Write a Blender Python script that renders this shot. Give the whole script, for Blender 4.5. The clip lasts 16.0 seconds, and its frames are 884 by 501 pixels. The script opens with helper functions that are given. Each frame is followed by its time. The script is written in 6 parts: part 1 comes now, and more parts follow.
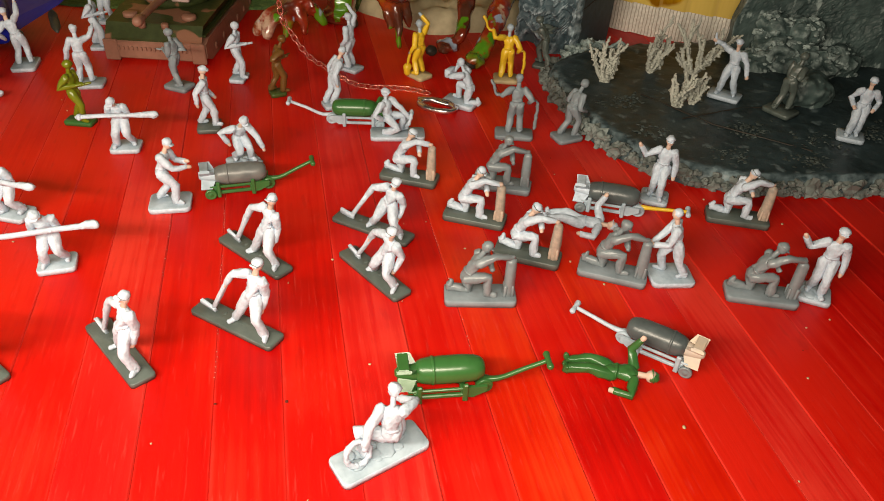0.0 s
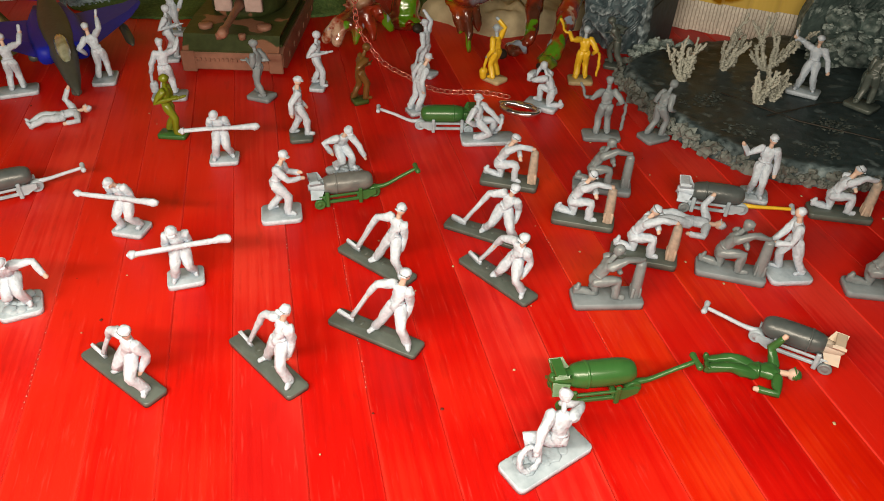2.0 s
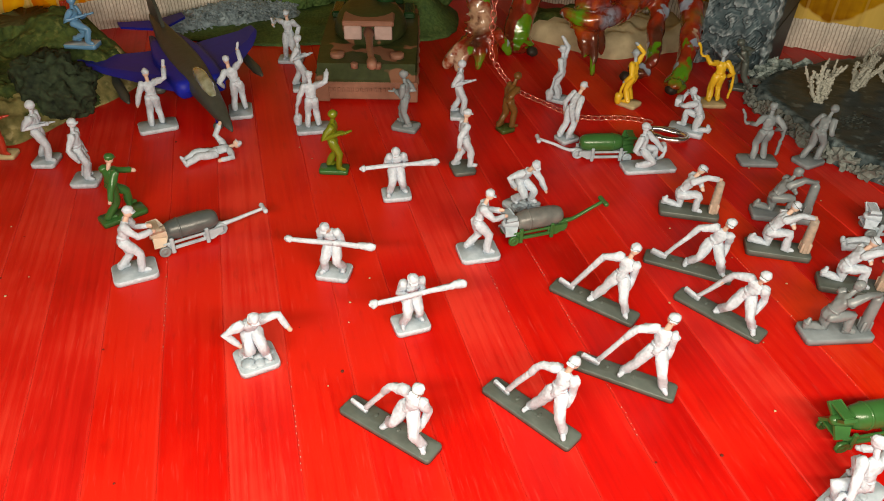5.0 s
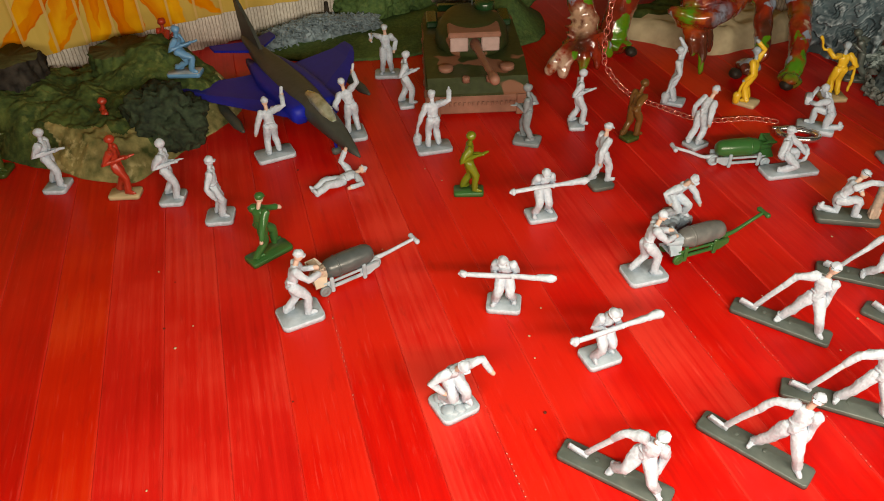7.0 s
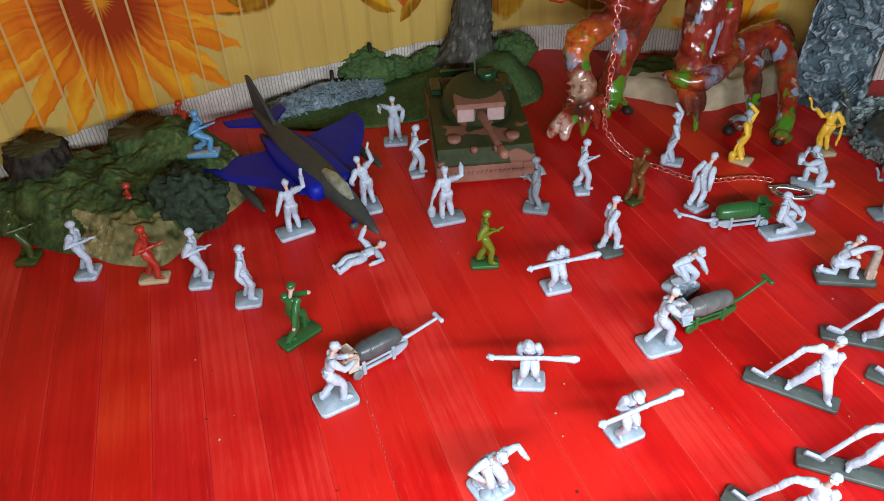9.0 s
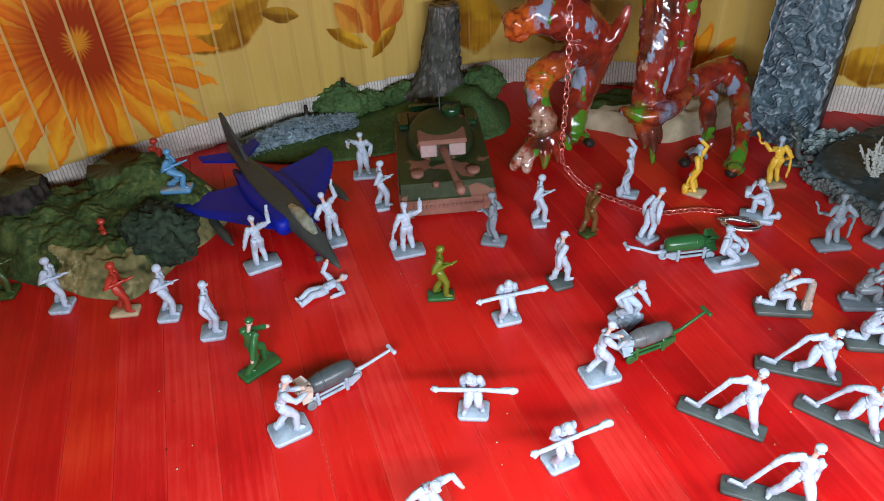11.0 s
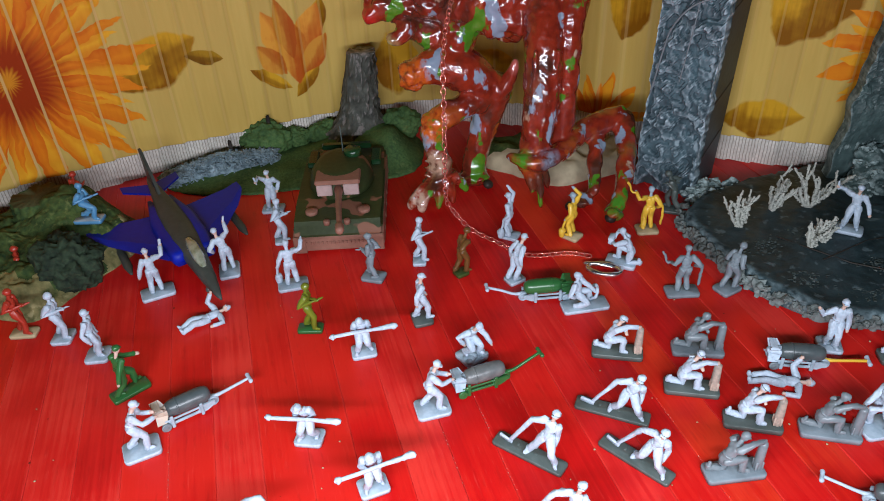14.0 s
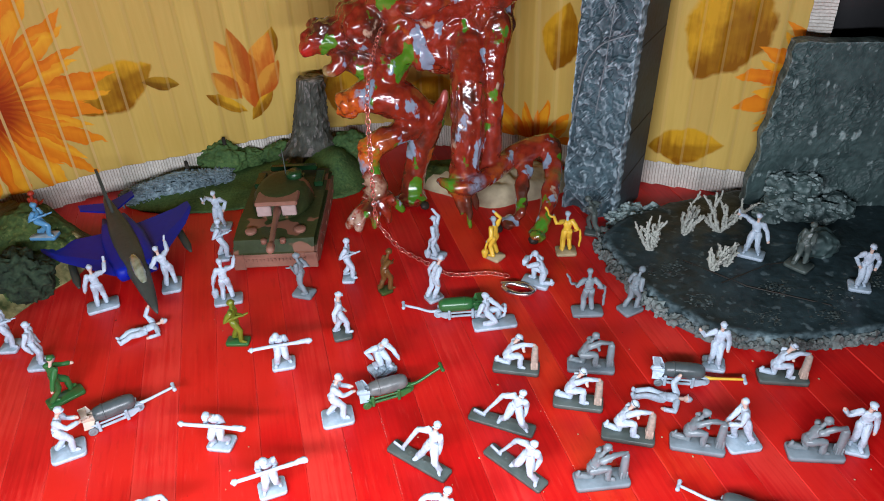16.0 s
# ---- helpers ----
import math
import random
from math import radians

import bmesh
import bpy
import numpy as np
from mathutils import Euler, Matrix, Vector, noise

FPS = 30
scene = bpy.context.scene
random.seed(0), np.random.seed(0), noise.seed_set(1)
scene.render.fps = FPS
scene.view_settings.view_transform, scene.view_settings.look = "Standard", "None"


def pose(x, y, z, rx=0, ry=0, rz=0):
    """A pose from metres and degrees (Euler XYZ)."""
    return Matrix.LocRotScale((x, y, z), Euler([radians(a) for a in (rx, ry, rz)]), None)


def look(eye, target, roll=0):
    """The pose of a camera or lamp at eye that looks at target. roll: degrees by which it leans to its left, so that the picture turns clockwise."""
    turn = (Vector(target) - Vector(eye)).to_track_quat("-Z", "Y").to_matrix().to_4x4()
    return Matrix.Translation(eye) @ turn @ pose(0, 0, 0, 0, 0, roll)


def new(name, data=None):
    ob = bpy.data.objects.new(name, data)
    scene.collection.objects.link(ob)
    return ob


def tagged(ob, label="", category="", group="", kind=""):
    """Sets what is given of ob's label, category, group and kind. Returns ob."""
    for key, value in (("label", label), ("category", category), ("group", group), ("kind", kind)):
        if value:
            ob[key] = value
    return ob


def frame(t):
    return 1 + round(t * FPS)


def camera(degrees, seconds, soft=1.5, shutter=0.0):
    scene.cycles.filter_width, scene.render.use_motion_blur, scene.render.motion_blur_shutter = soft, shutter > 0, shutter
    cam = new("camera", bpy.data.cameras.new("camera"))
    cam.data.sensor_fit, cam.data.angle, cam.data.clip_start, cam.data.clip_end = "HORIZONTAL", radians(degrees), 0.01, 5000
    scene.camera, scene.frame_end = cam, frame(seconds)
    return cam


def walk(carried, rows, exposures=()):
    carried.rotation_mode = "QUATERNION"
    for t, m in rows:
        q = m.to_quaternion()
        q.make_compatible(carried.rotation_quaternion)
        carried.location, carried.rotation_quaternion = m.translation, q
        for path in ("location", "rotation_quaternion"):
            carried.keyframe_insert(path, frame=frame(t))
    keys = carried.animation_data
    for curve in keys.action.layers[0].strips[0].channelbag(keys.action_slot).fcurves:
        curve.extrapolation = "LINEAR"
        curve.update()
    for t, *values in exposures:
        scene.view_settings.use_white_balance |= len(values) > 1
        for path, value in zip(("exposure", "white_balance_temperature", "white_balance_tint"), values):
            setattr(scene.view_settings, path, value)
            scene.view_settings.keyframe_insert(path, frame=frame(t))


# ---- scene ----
cam = camera(63.0, 16.0, soft=0.95)
UNIT = 0.025  # rows are in figure heights of 25 mm
PATH = [
    (0, (-0.221, 0.413, 4.970), (-0.264, 1.997, 3.745), 3.18),
    (0.5, (-0.577, 0.400, 5.026), (-0.618, 1.978, 3.793), 2.37),
    (1, (-0.890, 0.367, 5.057), (-0.933, 1.947, 3.826), 2.00),
    (1.5, (-1.221, 0.333, 5.067), (-1.260, 1.911, 3.834), 2.04),
    (2, (-1.567, 0.329, 5.051), (-1.603, 1.909, 3.820), 1.80),
    (2.5, (-2.033, 0.383, 5.024), (-2.048, 1.961, 3.789), 2.11),
    (3, (-2.402, 0.439, 5.101), (-2.416, 2.017, 3.868), 1.37),
    (3.2, (-2.608, 0.410, 5.098), (-2.607, 1.997, 3.876), 1.77),
    (5.3, (-4.480, 0.618, 5.311), (-4.446, 2.204, 4.087), 1.47),
    (5.5, (-4.677, 0.644, 5.340), (-4.648, 2.223, 4.107), 0.81),
    (6, (-5.198, 0.811, 5.337), (-5.170, 2.380, 4.092), 0.21),
    (6.5, (-5.704, 0.953, 5.320), (-5.691, 2.521, 4.073), -0.76),
    (7, (-6.011, 1.108, 5.458), (-6.001, 2.672, 4.206), -1.67),
    (7.5, (-6.263, 1.192, 5.580), (-6.243, 2.762, 4.336), -1.95),
    (8, (-6.497, 1.255, 5.742), (-6.482, 2.835, 4.511), -2.37),
    (8.5, (-6.534, 1.332, 5.982), (-6.490, 2.917, 4.757), -2.42),
    (9, (-6.389, 1.253, 6.341), (-6.345, 2.844, 5.126), -3.15),
    (11.3, (-5.480, 0.961, 6.886), (-5.444, 2.583, 5.711), -3.68),
    (11.5, (-5.302, 0.925, 6.961), (-5.268, 2.550, 5.791), -3.67),
    (12, (-5.019, 0.822, 7.023), (-4.998, 2.452, 5.859), -3.11),
    (12.5, (-4.778, 0.734, 7.166), (-4.768, 2.367, 6.006), -3.14),
    (13, (-4.313, 0.613, 7.220), (-4.316, 2.247, 6.062), -2.80),
    (13.5, (-3.828, 0.513, 7.394), (-3.852, 2.151, 6.240), -3.51),
    (14, (-3.387, 0.428, 7.541), (-3.396, 2.067, 6.390), -2.88),
    (14.5, (-3.207, 0.264, 7.630), (-3.201, 1.902, 6.476), -1.75),
    (15, (-2.917, 0.043, 7.797), (-2.928, 1.688, 6.654), -1.84),
    (15.5, (-2.413, -0.021, 7.923), (-2.438, 1.624, 6.780), -2.02),
    (16, (-1.813, -0.167, 8.166), (-1.850, 1.484, 7.031), -2.76),
]
EXPOSURE = [(0.0, 0.33, 8350, 11), (1.0, 0.26, 8350, 11), (2.5, 0.2, 8350, 11), (6.5, 0.24, 8450, 11), (7.5, 0.3, 8350, 11), (8.0, 0.46, 7150, 11), (8.5, 0.46, 7950, 11), (9.0, 0.46, 5850, 11), (12.5, 0.52, 5600, 12), (14.5, 0.44, 5700, 12), (16.0, 0.72, 5700, 12)]
walk(cam, [(t, look([c * UNIT for c in eye], [c * UNIT for c in target], roll)) for t, eye, target, roll in PATH], EXPOSURE)

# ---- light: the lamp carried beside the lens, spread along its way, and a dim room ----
world = bpy.data.worlds.new("room")
scene.world = world
world.use_nodes = True
world.node_tree.nodes["Background"].inputs[0].default_value = (0.9, 0.85, 0.8, 1)
world.node_tree.nodes["Background"].inputs[1].default_value = 0.0009
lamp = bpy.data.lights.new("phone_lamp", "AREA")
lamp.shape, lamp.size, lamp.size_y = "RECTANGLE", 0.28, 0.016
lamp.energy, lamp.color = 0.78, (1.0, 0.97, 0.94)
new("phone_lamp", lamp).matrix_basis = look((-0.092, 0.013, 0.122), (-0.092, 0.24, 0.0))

MM = 0.001
rnd = random.Random(4)


# ---- materials ----
def material(name, colour, rough=0.5, metal=0.0, var=0.12, scale=400.0, bump=0.0, second=None, coat=0.0, patch=60.0):
    """A procedural surface: colour with stains at two scales, grain and relief."""
    m = bpy.data.materials.new(name)
    m.use_nodes = True
    n, l = m.node_tree.nodes, m.node_tree.links
    b = n["Principled BSDF"]
    b.inputs["Roughness"].default_value, b.inputs["Metallic"].default_value = rough, metal
    b.inputs["Specular IOR Level"].default_value = 0.5 if coat or metal or rough < 0.4 else 0.25
    b.inputs["Coat Weight"].default_value, b.inputs["Coat Roughness"].default_value = coat, 0.12
    where = n.new("ShaderNodeTexCoord").outputs["Object"]
    fine, broad = n.new("ShaderNodeTexNoise"), n.new("ShaderNodeTexNoise")
    fine.inputs["Scale"].default_value, broad.inputs["Scale"].default_value = scale, patch
    fine.inputs["Detail"].default_value = broad.inputs["Detail"].default_value = 4
    l.new(where, fine.inputs["Vector"]), l.new(where, broad.inputs["Vector"])
    add = n.new("ShaderNodeMath")
    add.operation = "ADD"
    l.new(fine.outputs[0], add.inputs[0]), l.new(broad.outputs[0], add.inputs[1])
    ramp = n.new("ShaderNodeMapRange")
    ramp.inputs["From Min"].default_value, ramp.inputs["From Max"].default_value = 0.7, 1.3
    l.new(add.outputs[0], ramp.inputs[0])
    mix = n.new("ShaderNodeMix")
    mix.data_type = "RGBA"
    dark = second or tuple(c * (1 - 2 * var) for c in colour)
    mix.inputs["A"].default_value, mix.inputs["B"].default_value = (*dark, 1), (*colour, 1)
    l.new(ramp.outputs[0], mix.inputs[0]), l.new(mix.outputs[2], b.inputs["Base Color"])
    if bump:
        relief = n.new("ShaderNodeBump")
        relief.inputs["Strength"].default_value, relief.inputs["Distance"].default_value = min(1.0, bump), 0.0006
        l.new(fine.outputs[0], relief.inputs["Height"]), l.new(relief.outputs[0], b.inputs["Normal"])
    return m


WHITE = material("white_plastic", (0.51, 0.605, 0.71), 0.42, bump=0.5, scale=1100, second=(0.36, 0.44, 0.52), patch=420)
PALE = material("pale_grey_plastic", (0.37, 0.46, 0.53), 0.4, bump=0.25, second=(0.25, 0.325, 0.38), patch=200)
GREY = material("grey_plastic", (0.2, 0.24, 0.26), 0.34, var=0.14, bump=0.3, patch=200)
STEEL = material("blue_grey_plastic", (0.22, 0.27, 0.3), 0.4, var=0.14, bump=0.25, patch=150)
SLATE = material("dark_grey_plastic", (0.1, 0.125, 0.115), 0.38, var=0.12, bump=0.2, second=(0.062, 0.082, 0.075), patch=130)
SKIN = material("flesh_paint", (0.62, 0.45, 0.37), 0.45, var=0.1)
HAIR = material("dark_paint", (0.03, 0.025, 0.02), 0.5)
GREEN = material("green_plastic", (0.03, 0.13, 0.034), 0.28, var=0.1, bump=0.1)
OLIVE = material("olive_plastic", (0.16, 0.2, 0.015), 0.28, var=0.15, bump=0.1)
DARKGREEN = material("dark_green_plastic", (0.05, 0.085, 0.02), 0.3, var=0.15)
YELLOW = material("yellow_plastic", (0.75, 0.48, 0.04), 0.35, var=0.08)
TAN = material("tan_plastic", (0.5, 0.42, 0.25), 0.45)
RED = material("red_plastic", (0.42, 0.04, 0.02), 0.35, var=0.12)
BLUE = material("light_blue_plastic", (0.12, 0.32, 0.55), 0.35, var=0.1)
BRONZE = material("bronze_plastic", (0.16, 0.075, 0.02), 0.3, var=0.2)


def board_material(name, low, middle, high):
    """Stained wood: long grain, stains, painted edge highlights and flecks."""
    m = bpy.data.materials.new(name)
    m.use_nodes = True
    n, l = m.node_tree.nodes, m.node_tree.links
    b = n["Principled BSDF"]
    b.inputs["Roughness"].default_value, b.inputs["Specular IOR Level"].default_value = 0.45, 0.35
    co, info = n.new("ShaderNodeTexCoord"), n.new("ShaderNodeObjectInfo")
    shift = n.new("ShaderNodeVectorMath")
    shift.operation = "MULTIPLY_ADD"
    grow = n.new("ShaderNodeCombineXYZ")
    for k in (0, 1):
        l.new(info.outputs["Random"], grow.inputs[k])
    shift.inputs[1].default_value = (1, 1, 1)
    far = n.new("ShaderNodeVectorMath")
    far.operation = "SCALE"
    far.inputs["Scale"].default_value = 3.0
    l.new(grow.outputs[0], far.inputs[0])
    l.new(co.outputs["Object"], shift.inputs[0]), l.new(far.outputs[0], shift.inputs[2])
    grain_map = n.new("ShaderNodeMapping")
    grain_map.inputs["Scale"].default_value = (700, 14, 60)
    l.new(shift.outputs[0], grain_map.inputs[0])
    grain = n.new("ShaderNodeTexNoise")
    grain.inputs["Scale"].default_value, grain.inputs["Detail"].default_value = 1.0, 5
    l.new(grain_map.outputs[0], grain.inputs["Vector"])
    stain = n.new("ShaderNodeTexNoise")
    stain.inputs["Scale"].default_value, stain.inputs["Detail"].default_value = 22, 4
    l.new(shift.outputs[0], stain.inputs["Vector"])
    add = n.new("ShaderNodeMath")
    add.operation = "MULTIPLY_ADD"
    add.inputs[1].default_value = 0.5
    l.new(grain.outputs[0], add.inputs[0]), l.new(stain.outputs[0], add.inputs[2])
    tone = n.new("ShaderNodeMath")
    tone.operation = "MULTIPLY_ADD"
    tone.inputs[1].default_value = 0.22
    l.new(info.outputs["Random"], tone.inputs[0]), l.new(add.outputs[0], tone.inputs[2])
    ramp = n.new("ShaderNodeValToRGB")
    e = ramp.color_ramp.elements
    e[0].position, e[0].color = 0.56, (*low, 1)
    e[1].position, e[1].color = 0.98, (*high, 1)
    mid = e.new(0.8)
    mid.color = (*middle, 1)
    l.new(tone.outputs[0], ramp.inputs[0])
    # highlight along the edges painted as a paler strip, broken along the board
    split = n.new("ShaderNodeSeparateXYZ")
    l.new(co.outputs["Object"], split.inputs[0])
    edge = n.new("ShaderNodeMath")
    edge.operation = "ABSOLUTE"
    l.new(split.outputs[0], edge.inputs[0])
    varied = n.new("ShaderNodeMath")
    varied.operation = "MULTIPLY_ADD"
    varied.inputs[1].default_value = 0.0011
    l.new(stain.outputs[0], varied.inputs[0]), l.new(edge.outputs[0], varied.inputs[2])
    near = n.new("ShaderNodeMapRange")
    near.inputs["From Min"].default_value, near.inputs["From Max"].default_value = 0.0072, 0.0079
    near.inputs["To Max"].default_value = 0.14
    l.new(varied.outputs[0], near.inputs[0])
    pale = n.new("ShaderNodeMix")
    pale.data_type = "RGBA"
    pale.inputs["B"].default_value = (0.72, 0.1, 0.07, 1)
    l.new(near.outputs[0], pale.inputs[0]), l.new(ramp.outputs[0], pale.inputs["A"])
    # dark flecks drawn out along the grain
    fleck_map, fleck = n.new("ShaderNodeMapping"), n.new("ShaderNodeTexNoise")
    fleck_map.inputs["Scale"].default_value = (420, 90, 90)
    l.new(shift.outputs[0], fleck_map.inputs[0]), l.new(fleck_map.outputs[0], fleck.inputs["Vector"])
    fleck.inputs["Scale"].default_value, fleck.inputs["Detail"].default_value = 1.0, 3
    spot = n.new("ShaderNodeMapRange")
    spot.inputs["From Min"].default_value, spot.inputs["From Max"].default_value = 0.6, 0.7
    spot.inputs["To Max"].default_value = 0.2
    l.new(fleck.outputs[0], spot.inputs[0])
    dark = n.new("ShaderNodeMix")
    dark.data_type = "RGBA"
    dark.inputs["B"].default_value = (0.22, 0.004, 0.003, 1)
    l.new(spot.outputs[0], dark.inputs[0]), l.new(pale.outputs[2], dark.inputs["A"])
    # fine pale scratches along the grain
    line_map, line = n.new("ShaderNodeMapping"), n.new("ShaderNodeTexNoise")
    line_map.inputs["Scale"].default_value = (1500, 110, 60)
    l.new(shift.outputs[0], line_map.inputs[0]), l.new(line_map.outputs[0], line.inputs["Vector"])
    line.inputs["Scale"].default_value, line.inputs["Detail"].default_value = 1.0, 4
    thin = n.new("ShaderNodeMapRange")
    thin.inputs["From Min"].default_value, thin.inputs["From Max"].default_value = 0.6, 0.72
    thin.inputs["To Max"].default_value = 0.2
    l.new(line.outputs[0], thin.inputs[0])
    scratch = n.new("ShaderNodeMix")
    scratch.data_type = "RGBA"
    scratch.inputs["B"].default_value = (0.72, 0.09, 0.07, 1)
    l.new(thin.outputs[0], scratch.inputs[0]), l.new(dark.outputs[2], scratch.inputs["A"])
    l.new(scratch.outputs[2], b.inputs["Base Color"])
    relief = n.new("ShaderNodeBump")
    relief.inputs["Strength"].default_value, relief.inputs["Distance"].default_value = 0.25, 0.0003
    l.new(grain.outputs[0], relief.inputs["Height"]), l.new(relief.outputs[0], b.inputs["Normal"])
    return m


BOARD = board_material("red_stained_wood", (0.4, 0.0012, 0.002), (0.54, 0.004, 0.0034), (0.61, 0.0125, 0.007))
BOARD_ORANGE = board_material("orange_stained_wood", (0.46, 0.003, 0.002), (0.57, 0.011, 0.003), (0.65, 0.032, 0.008))
BOARD_PINK = board_material("pinkish_stained_wood", (0.42, 0.003, 0.004), (0.56, 0.009, 0.008), (0.66, 0.032, 0.022))


# ---- mesh helpers (millimetres) ----
def link_mesh(name, bm, mats, parent=None, label="", smooth=True):
    for f in bm.faces:
        f.smooth = smooth
    bm.transform(Matrix.Scale(MM, 4))
    me = bpy.data.meshes.new(name)
    bm.to_mesh(me)
    bm.free()
    for m in mats if isinstance(mats, (list, tuple)) else (mats,):
        me.materials.append(m)
    ob = new(name, me)
    if parent:
        ob.parent = parent
    if label:
        tagged(ob, label)
    return ob


def part(name, bm, mat, parent, label="", smooth=True):
    return link_mesh(name, bm, mat, parent, label, smooth)


def place(x, y, z=0.0, rz=0.0, rx=0.0, ry=0.0):
    return pose(x * MM, y * MM, z * MM, rx, ry, rz)


def loft(bm, rings, mat=0, close=True):
    """Skin a run of vertex rings (lists of Vectors of equal length)."""
    rows = [[bm.verts.new(v) for v in ring] for ring in rings]
    n = len(rows[0])
    for a, b in zip(rows, rows[1:]):
        for i in range(n):
            f = bm.faces.new((a[i], a[(i + 1) % n], b[(i + 1) % n], b[i]))
            f.material_index = mat
    if close:
        for row, turn in ((rows[0], -1), (rows[-1], 1)):
            f = bm.faces.new(row[::turn])
            f.material_index = mat
    return rows


def frame_of(d):
    d = Vector(d).normalized()
    side = d.cross(Vector((0, 0, 1)) if abs(d.z) < 0.9 else Vector((0, 1, 0))).normalized()
    return side, side.cross(d).normalized()


def tube(bm, points, radii, mat=0, n=10, flat=1.0, flat_axis=None):
    """A limb along points with round ends; flat squeezes it along flat_axis."""
    pts = [Vector(p) for p in points]
    r = list(radii) if hasattr(radii, "__len__") else [radii] * len(pts)
    d0, d1 = (pts[1] - pts[0]).normalized(), (pts[-1] - pts[-2]).normalized()
    run = [(pts[0] - d0 * r[0] * 0.8, r[0] * 0.5), (pts[0] - d0 * r[0] * 0.4, r[0] * 0.87)]
    run += list(zip(pts, r)) + [(pts[-1] + d1 * r[-1] * 0.4, r[-1] * 0.87), (pts[-1] + d1 * r[-1] * 0.8, r[-1] * 0.5)]
    rings, axis = [], Vector(flat_axis) if flat_axis is not None else None
    side = None
    for i, (p, rad) in enumerate(run):
        d = (run[min(i + 1, len(run) - 1)][0] - run[max(i - 1, 0)][0]).normalized()
        if side is None:
            side, up = frame_of(d)
        else:
            side = (side - d * side.dot(d)).normalized()
            up = side.cross(d).normalized()
        ring = []
        for k in range(n):
            a = 2 * math.pi * k / n
            off = side * math.cos(a) * rad + up * math.sin(a) * rad
            if axis is not None:
                off -= axis * off.dot(axis) * (1 - flat)
            ring.append(p + off)
        rings.append(ring)
    loft(bm, rings, mat)


def ball(bm, c, r, mat=0, n=10, squash=(1, 1, 1)):
    m = Matrix.Translation(c) @ Matrix.Diagonal((r * squash[0], r * squash[1], r * squash[2], 1))
    made = bmesh.ops.create_uvsphere(bm, u_segments=n, v_segments=max(6, n - 2), radius=1, matrix=m)
    for v in made["verts"]:
        for f in v.link_faces:
            f.material_index = mat


def slab(bm, x0, x1, y0, y1, z0, z1, mat=0, corner=1.2, edge=0.25, steps=4):
    """A block with rounded corners and a softened upper edge."""
    rings = []
    for z, inset in ((z0, 0.0), (z1 - edge, 0.0), (z1, edge)):
        ring = []
        for cx, cy, a0 in ((x1, y1, 0), (x0, y1, 90), (x0, y0, 180), (x1, y0, 270)):
            mx = cx - math.copysign(corner, cx - (x0 + x1) / 2)
            my = cy - math.copysign(corner, cy - (y0 + y1) / 2)
            for k in range(steps + 1):
                a = radians(a0 + 90 * k / steps)
                ring.append(Vector((mx + (corner - inset) * math.cos(a), my + (corner - inset) * math.sin(a), z)))
        rings.append(ring)
    loft(bm, rings, mat)


def box(bm, c, size, mat=0, m=None, bevel=0.0):
    mat4 = (m or Matrix.Identity(4)) @ Matrix.Translation(c) @ Matrix.Diagonal((*size, 1))
    made = bmesh.ops.create_cube(bm, size=1, matrix=mat4)
    fs = {f for v in made["verts"] for f in v.link_faces}
    for f in fs:
        f.material_index = mat
    if bevel:
        es = list({e for f in fs for e in f.edges})
        out = bmesh.ops.bevel(bm, geom=es, offset=bevel, segments=1, affect="EDGES", profile=0.5)
        for f in out["faces"]:
            f.material_index = mat


def knee(a, b, l1, l2, pole):
    """The joint between a and b for two bones, bent towards pole."""
    a, b = Vector(a), Vector(b)
    d = b - a
    dist = min(max(d.length, 0.01), (l1 + l2) * 0.995)
    u = d.normalized()
    x = (dist * dist + l1 * l1 - l2 * l2) / (2 * dist)
    hgt = math.sqrt(max(0.0, l1 * l1 - x * x))
    p = Vector(pole)
    p = (p - u * p.dot(u)).normalized()
    return a + u * x + p * hgt


def wobble(p, size, seed=0.0):
    return noise.noise(Vector((p[0] / size + seed, p[1] / size - seed, p[2] / size + 2 * seed)))


